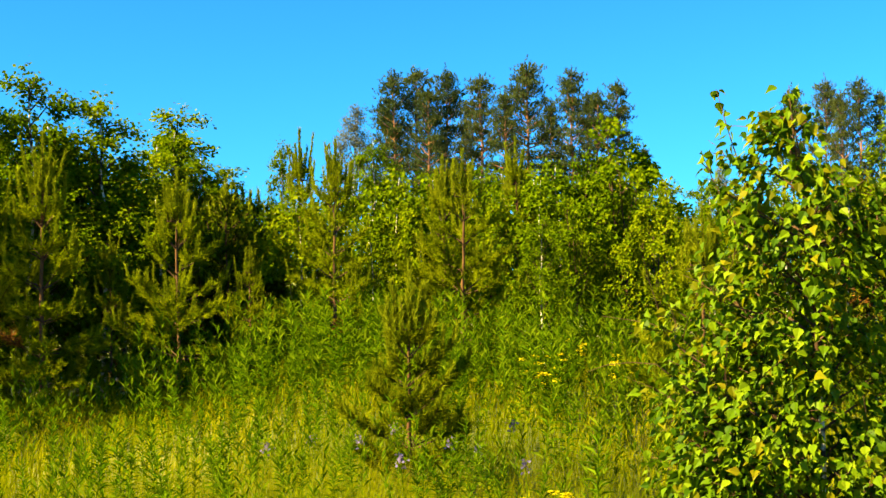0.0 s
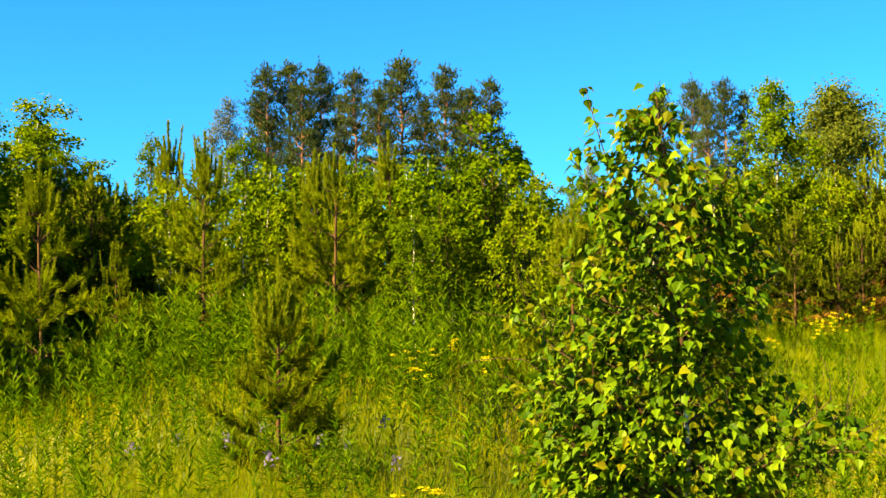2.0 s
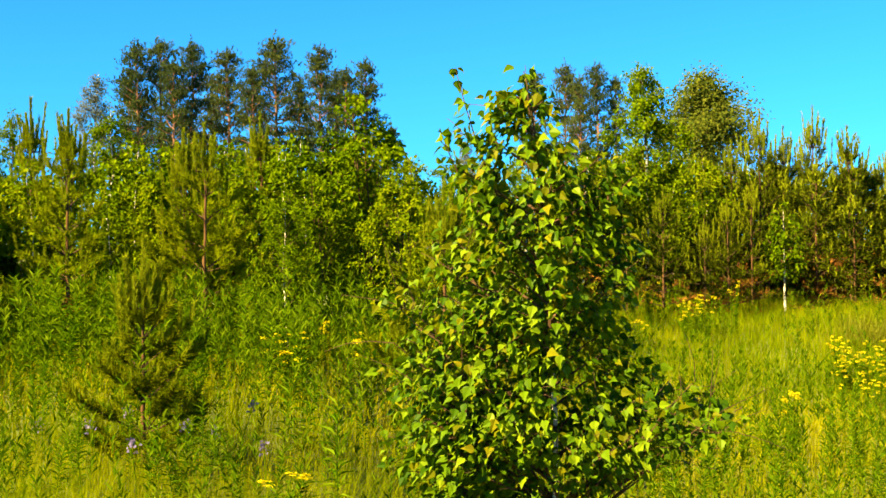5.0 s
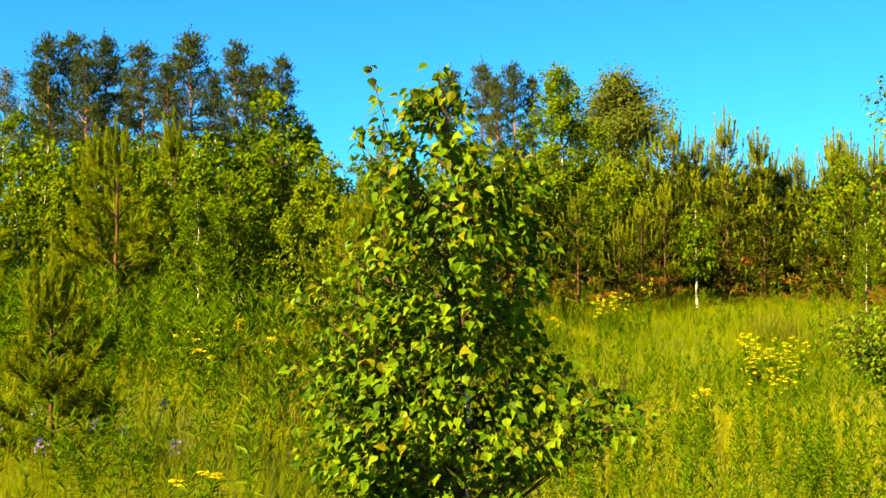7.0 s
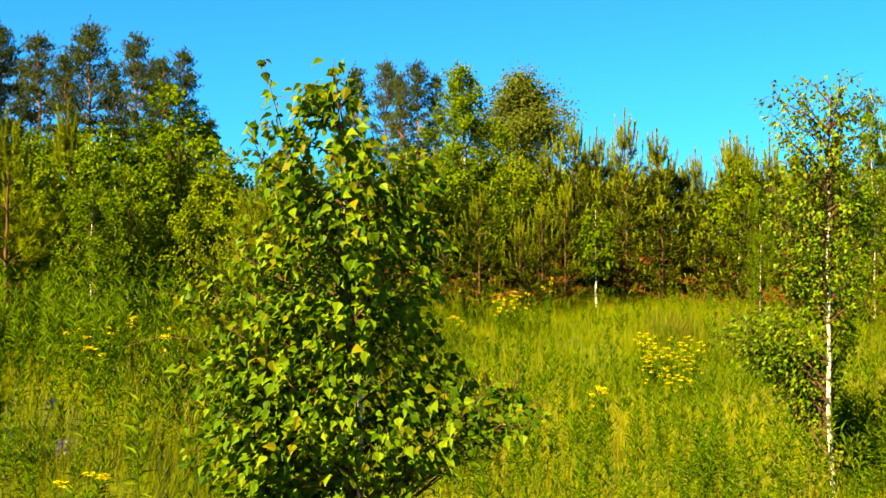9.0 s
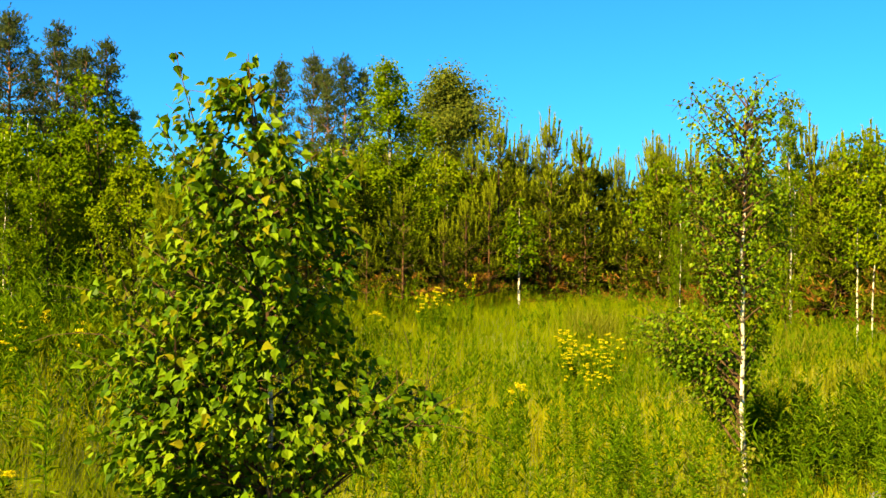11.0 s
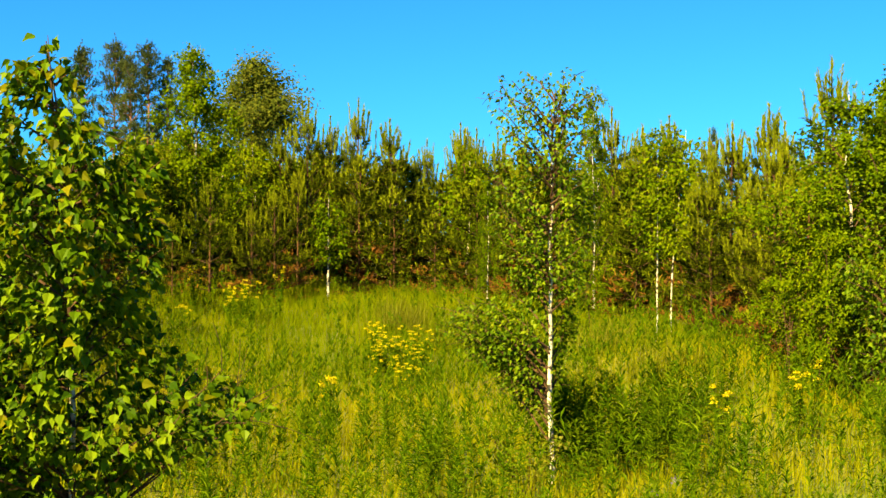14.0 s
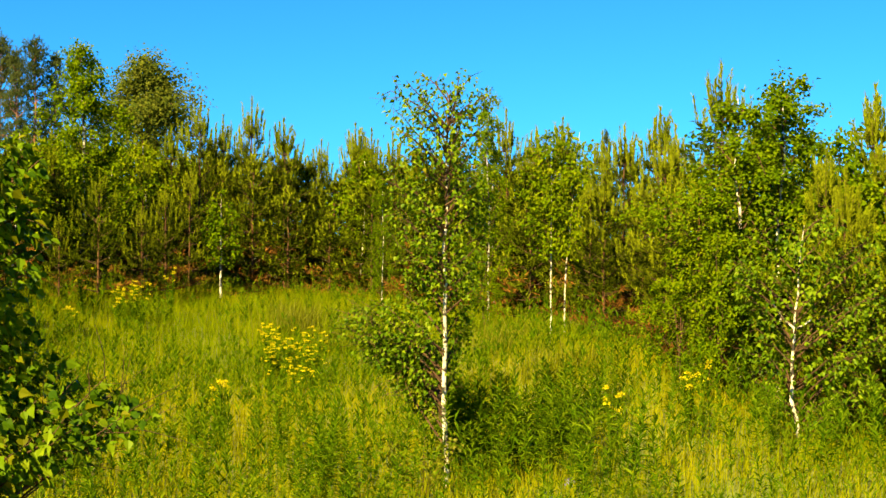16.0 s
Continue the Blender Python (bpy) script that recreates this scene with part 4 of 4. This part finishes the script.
def willowherb(seed, leaves, height):
    rng = np.random.default_rng(seed)
    root = thing("willowherb", "upright green willowherb with narrow leaves", "plant", "willowherb in the meadow")
    st = curve_pts((0, 0, -0.03), (0, 0, 1), height, 0, rng, 6, 0.05)
    b = Bag()
    b.tube(st, np.linspace(0.006, 0.002, 6), 4)
    part("stem", b, (WEED_LEAF,), root)
    u = np.linspace(0.25, 1.0, leaves) + rng.normal(0, 0.01, leaves)
    p = along(st, u)
    a = np.arange(leaves) * 2.4
    rise = 0.25 + 1.2 * u ** 3
    d = np.stack([np.cos(a), np.sin(a), rise], -1) + rng.normal(0, 0.12, (leaves, 3))
    ln = 0.098 * (0.55 + 0.75 * np.sin(np.clip(u, 0, 1) * 2.6)) * rng.uniform(0.8, 1.15, leaves)
    lf = Bag()
    lf.spread(LANCE_V, LANCE_F, p, frames_of(d, np.array([0, 0, 1.0]) + rng.normal(0, 0.2, (leaves, 3))), np.stack([ln * 0.16, ln, ln * 1.6], -1))
    part("leaves", lf, (WEED_LEAF,), root)
    return root


herbs = [willowherb(221 + i, 56, 0.85) for i in range(4)]
hr = np.random.default_rng(77)
spots = []
# patches of willowherb: bearing, distance, spread in metres, number, height
for az, d, sp, n, hh in ((17, 8.6, 0.8, 16, 0.58), (11, 8.4, 0.9, 18, 0.5), (5.5, 10.4, 0.7, 20, 0.75), (13, 7.4, 0.9, 24, 0.55), (15.5, 6.4, 0.5, 14, 0.5), (7.0, 11.6, 0.8, 24, 0.85), (3.5, 11.4, 0.8, 24, 0.8), (0.0, 11.4, 0.7, 20, 0.8), (-2.5, 10.6, 0.7, 14, 0.7), (-7.0, 13.5, 0.7, 26, 0.95), (-5.5, 8.0, 0.8, 14, 0.7), (0.5, 9.0, 0.9, 16, 0.7), (-27.5, 12.5, 1.1, 26, 0.75), (-23, 6.3, 0.8, 10, 0.6), (-37.9, 11.7, 0.26, 40, 0.86), (-39.8, 11.8, 0.36, 44, 0.84), (-41, 11.0, 0.4, 16, 0.7), (-20.5, 7.6, 0.6, 16, 0.6), (-26.5, 10.2, 0.8, 22, 0.7), (-31.5, 10.5, 0.8, 24, 0.75), (-29.5, 5.9, 0.5, 10, 0.45), (-34.5, 6.6, 0.6, 12, 0.5), (-24.5, 5.6, 0.4, 8, 0.42), (4.5, 6.6, 0.7, 14, 0.5), (-1.5, 6.4, 0.6, 12, 0.5), (9.5, 6.0, 0.5, 10, 0.45), (-41, 6.6, 0.6, 12, 0.5), (-45, 6.4, 0.5, 8, 0.5), (-30.5, 8.4, 1.0, 18, 0.65), (-49.5, 9.5, 0.8, 14, 0.8), (-33, 16, 1.2, 12, 0.7), (-25.5, 8.6, 0.7, 12, 0.6), (-29, 7.0, 0.5, 9, 0.5), (-34, 9.2, 0.6, 10, 0.6), (-38, 7.4, 0.5, 9, 0.5), (-43, 8.8, 0.7, 12, 0.6), (-47.5, 7.5, 0.6, 8, 0.55), (-46.5, 12.5, 0.7, 14, 0.75), (-51, 10.8, 0.7, 16, 0.8)):
    cx, cy = spot(az, d)
    for _ in range(int(n * 0.95)):
        x, y = cx + hr.normal(0, sp), cy + hr.normal(0, sp)
        if 4.6 < math.hypot(x, y) < edge(math.degrees(math.atan2(-x, y))) + 0.5:
            spots.append((x, y, 1.15 * hh * hr.uniform(0.7, 1.2), int(hr.integers(0, 4)), pose(x, y, float(ground(x, y)), hr.normal(0, 6), hr.normal(0, 6), hr.uniform(0, 360))))
spots.sort(key=lambda q: math.hypot(q[0], q[1]))
for x, y, size, k, m in spots[:296]:
    ob = copy_thing(herbs[k], Matrix.Identity(4))
    ob.matrix_basis = m @ Matrix.Scale(size, 4)
rest = Bag()
for k in range(4):
    sel = [q for q in spots[296:] if q[3] == k]
    rot = np.array([np.array(q[4].to_3x3()) for q in sel])
    pos = np.array([q[4].translation[:] for q in sel])
    for child in herbs[k].children:
        me = child.data
        rest.spread([v.co[:] for v in me.vertices], [tuple(p.vertices) for p in me.polygons], pos, rot, np.array([q[2] for q in sel]))
tagged(part("willowherb_stand", rest, (WEED_LEAF,)), "dense upright green willowherb before the trees", "plants", kind="stuff")
for model in herbs:
    discard(model)


def herb_layer(name, seed, n, r0, r1, height, leaf, az0=-66, az1=32):
    """Countless small leafy herbs between the grass."""
    rng = np.random.default_rng(seed)
    x, y, az, r = polar(rng, n, az0, az1, r0, r1)
    k = 20
    m = len(x)
    h = height * rng.uniform(0.5, 1.3, m)
    idx = np.repeat(np.arange(m), k)
    u = rng.uniform(0.25, 1.0, m * k)
    a = rng.uniform(0, 6.283, m * k)
    tilt = rng.normal(0, 0.12, (m, 2))
    pos = np.stack([x[idx] + tilt[idx, 0] * u * h[idx], y[idx] + tilt[idx, 1] * u * h[idx], ground(x, y)[idx] + u * h[idx]], -1)
    d = np.stack([np.cos(a), np.sin(a), 0.75 + 0.9 * u], -1)
    ln = leaf * rng.uniform(0.6, 1.3, m * k)
    b = Bag()
    b.spread(SMALL_V, SMALL_F, pos, frames_of(d, np.array([0, 0, 1.0]) + rng.normal(0, 0.3, (m * k, 3))), np.stack([ln * 0.2, ln, ln], -1))
    return tagged(part(name, b, (WEED_LEAF,)), "small leafy green meadow herbs", "plants", kind="stuff")


herb_layer("near_herbs", 231, 1100, 5.5, 10, 0.5, 0.06)
herb_layer("middle_herbs", 232, 3400, 10, 20, 0.6, 0.085)
herb_layer("edge_herbs", 234, 300, 9.3, 12.4, 0.75, 0.085, -9, 14)
herb_layer("far_herbs", 233, 1800, 20, 36, 0.5, 0.12)


def yellow_flower(seed, height, spread, stems):
    rng = np.random.default_rng(seed)
    root = thing("yellow_flower", "clump of bright yellow flower heads on leafy stems", "flower", "yellow flowers in the meadow")
    lf = Bag()
    for s in range(stems):
        a = rng.uniform(0, 6.28)
        top = np.array([math.cos(a), math.sin(a), 0]) * spread * math.sqrt(rng.uniform()) + np.array([0, 0, height * rng.uniform(0.66, 1.05)])
        st = np.array([[0, 0, -0.03], top * 0.5 + rng.normal(0, 0.02, 3), top])
        b = Bag()
        b.tube(st, np.array([0.005, 0.004, 0.003]), 4)
        part("stem", b, (WEED_LEAF,), root)
        n = 14
        u = rng.uniform(0.2, 0.9, n)
        d = rng.normal(0, 1, (n, 3)) * np.array([1, 1, 0.3]) + np.array([0, 0, 0.5])
        ln = 0.09 * rng.uniform(0.7, 1.2, n)
        lf.spread(LANCE_V, LANCE_F, along(st, u), frames_of(d, np.array([0, 0, 1.0]) + rng.normal(0, 0.2, (n, 3))), np.stack([ln * 0.3, ln, ln], -1))
        fl = Bag()
        n = 30
        p = top + rng.normal(0, 1, (n, 3)) * np.array([0.013, 0.013, 0.008])
        fl.spread(SMALL_V, SMALL_F, p, frames_of(rng.normal(0, 1, (n, 3)) * np.array([1, 1, 0.3]), np.array([0, 0, 1.0]) + rng.normal(0, 0.6, (n, 3))), np.full(n, 0.021))
        part("flower_head", fl, (PETAL,), root, "bright yellow flower head")
    part("leaves", lf, (WEED_LEAF,), root)
    return root


yellow = [yellow_flower(241, 0.75, 0.13, 9), yellow_flower(242, 0.75, 0.11, 6), yellow_flower(243, 0.75, 0.19, 13)]
for i, (k, az, el, d) in enumerate(((2, -3.9, -2.93, 9.8), (1, -4.3, -3.2, 9.6), (1, -7.6, -2.47, 10), (1, -5.6, -1.83, 11), (1, -3.6, -9.1, 6.0), (0, -19.7, -2.23, 21), (2, -21.7, -1.67, 23), (2, -22.6, -1.31, 24), (2, -20.2, -0.7, 24.5), (1, -23.8, -0.4, 26), (2, -22.1, -1.5, 23.5), (2, -28.1, -3.18, 20), (2, -28.6, -4.03, 19), (2, -29.7, -4.14, 18.5), (2, -30.1, -3.53, 19.5), (1, -29.0, -3.6, 19.5), (0, -26.2, -5.33, 13), (1, -43.1, -5.25, 11), (1, -46.8, -4.19, 12), (1, -46.4, -4.81, 12), (2, -28.3, -3.6, 19.6), (2, -29.3, -3.8, 19), (2, -30.2, -4.3, 18.2), (1, -27.9, -2.9, 21), (2, -28.6, -4.7, 17.5), (2, -29.4, -5.0, 17), (1, -30.0, -4.8, 17.2), (2, -28.2, -4.2, 18.5), (2, -29.6, -3.3, 20))):
    x, y = spot(az, d)
    z = float(ground(x, y))
    h = min(1.3, max(0.4, EYE + d * math.tan(radians(el)) - z + 0.03))
    ob = copy_thing(yellow[k], Matrix.Identity(4))
    ob.matrix_basis = pose(x, y, z, 0, 0, 77 * i) @ Matrix.Diagonal((1, 1, h / 0.75, 1))
for model in yellow:
    discard(model)


# small lilac meadow flowers and a dry brown shrub at the foot of the white birch
def lilac_flower(seed):
    rng = np.random.default_rng(seed)
    root = thing("lilac_flower", "small lilac wildflower between the grass", "flower", "lilac flowers in the grass")
    b = Bag()
    b.tube(np.array([[0, 0, -0.02], [0.01, 0, 0.17], [0.02, 0.01, 0.34]]), np.array([0.004, 0.003, 0.002]), 4)
    part("stem", b, (WEED_LEAF,), root)
    f = Bag()
    n = 26
    p = np.array([0.02, 0.01, 0.35]) + rng.normal(0, 1, (n, 3)) * np.array([0.016, 0.016, 0.02])
    f.spread(SMALL_V, SMALL_F, p, frames_of(rng.normal(0, 1, (n, 3)), rng.normal(0, 1, (n, 3))), np.full(n, 0.02))
    part("flower_head", f, (LILAC,), root)
    return root


lilac = lilac_flower(301)
lr = np.random.default_rng(302)
for az, d, sp, n in ((3.8, 7.2, 0.4, 4), (0.6, 7.3, 0.3, 3), (-1.5, 6.8, 0.3, 1), (8, 7.5, 0.5, 2), (-39.5, 9.5, 0.4, 3), (-37.2, 8.6, 0.2, 2)):
    for _ in range(n):
        x, y = spot(az, d)
        x, y = x + lr.normal(0, sp), y + lr.normal(0, sp)
        copy_thing(lilac, pose(x, y, float(ground(x, y)), lr.normal(0, 6), lr.normal(0, 6), lr.uniform(0, 360)))
discard(lilac)


def dry_shrub():
    rng = np.random.default_rng(311)
    x, y = spot(-34.9, 10.9)
    root = thing("dry_shrub", "small tan dry shrub at the foot of a birch", "shrub", x=x, y=y, z=float(ground(x, y)))
    lf = Bag()
    for i in range(9):
        a = i * 2.4
        pts = curve_pts((0, 0, -0.03), norm(np.array([0.5 * math.cos(a), 0.5 * math.sin(a), 1.0])), rng.uniform(0.45, 0.75), -0.2, rng)
        b = Bag()
        b.tube(pts, np.linspace(0.005, 0.002, 5), 4)
        part("twig", b, (BROWN_BARK,), root)
        n = 40
        p = along(pts, rng.uniform(0.35, 1, n)) + rng.normal(0, 0.03, (n, 3))
        lf.spread(SMALL_V, SMALL_F, p, frames_of(rng.normal(0, 1, (n, 3)), rng.normal(0, 1, (n, 3))), np.full(n, 0.045))
    part("crown", lf, (STRAW,), root, "withered tan leaves")


dry_shrub()


# ---- tan tufts of dry grass and a fallen brown bough at the forest edge ----
def dry_tuft(seed, az, d, n, spread, height):
    rng = np.random.default_rng(seed)
    x, y = spot(az, d)
    root = thing("dry_grass_tuft", "tan tuft of dry grass in the meadow", "grass", "dry grass tufts", x, y, float(ground(x, y)))
    pos = np.stack([rng.normal(0, spread, n), rng.normal(0, spread * 0.6, n), np.full(n, -0.03)], -1)
    up = np.array([0, 0, 1.0]) + rng.normal(0, 0.2, (n, 3))
    h = height * rng.uniform(0.6, 1.15, n)
    b = Bag()
    b.spread(THIN_V, THIN_F, pos, frames_of(up, rng.normal(0, 1, (n, 3))), np.stack([np.full(n, 0.012), h, h], -1))
    tagged(part("tuft", b, (STRAW,), root), kind="stuff")


for i, (az, d, n, sp, h) in enumerate(((-29.4, 24.5, 420, 0.3, 0.7), (-29.0, 26, 300, 0.3, 0.6), (-38.6, 19, 300, 0.4, 0.6), (-37.0, 16.5, 260, 0.35, 0.5), (-31.5, 22, 240, 0.35, 0.55), (-41.5, 15.5, 260, 0.4, 0.5))):
    dry_tuft(401 + i, az, d, n, sp, h)


def fallen_bough():
    rng = np.random.default_rng(421)
    x, y = spot(-27.1, 31.0)
    root = thing("fallen_bough", "fallen rust-brown dead pine bough in the grass", "branch", x=x, y=y, z=float(ground(x, y)))
    pts = curve_pts((-0.5, 0, 0.2), norm(np.array([1.0, 0.2, 0.25])), 1.1, -0.2, rng)
    b = Bag()
    b.tube(pts, np.linspace(0.02, 0.008, 5), 5)
    part("stem", b, (BROWN_BARK,), root)
    n = 30
    s = Bag()
    a = along(pts, rng.uniform(0.1, 1, n))
    brush(s, rng, a, a + norm(rng.normal(0, 1, (n, 3)) + np.array([0.4, 0, 0.6])) * 0.2, 120, 0.1, 0.012, 0, 0.8)
    part("dry_needles", s, (DEAD_NEEDLE,), root, "rust-brown dry needles")


fallen_bough()
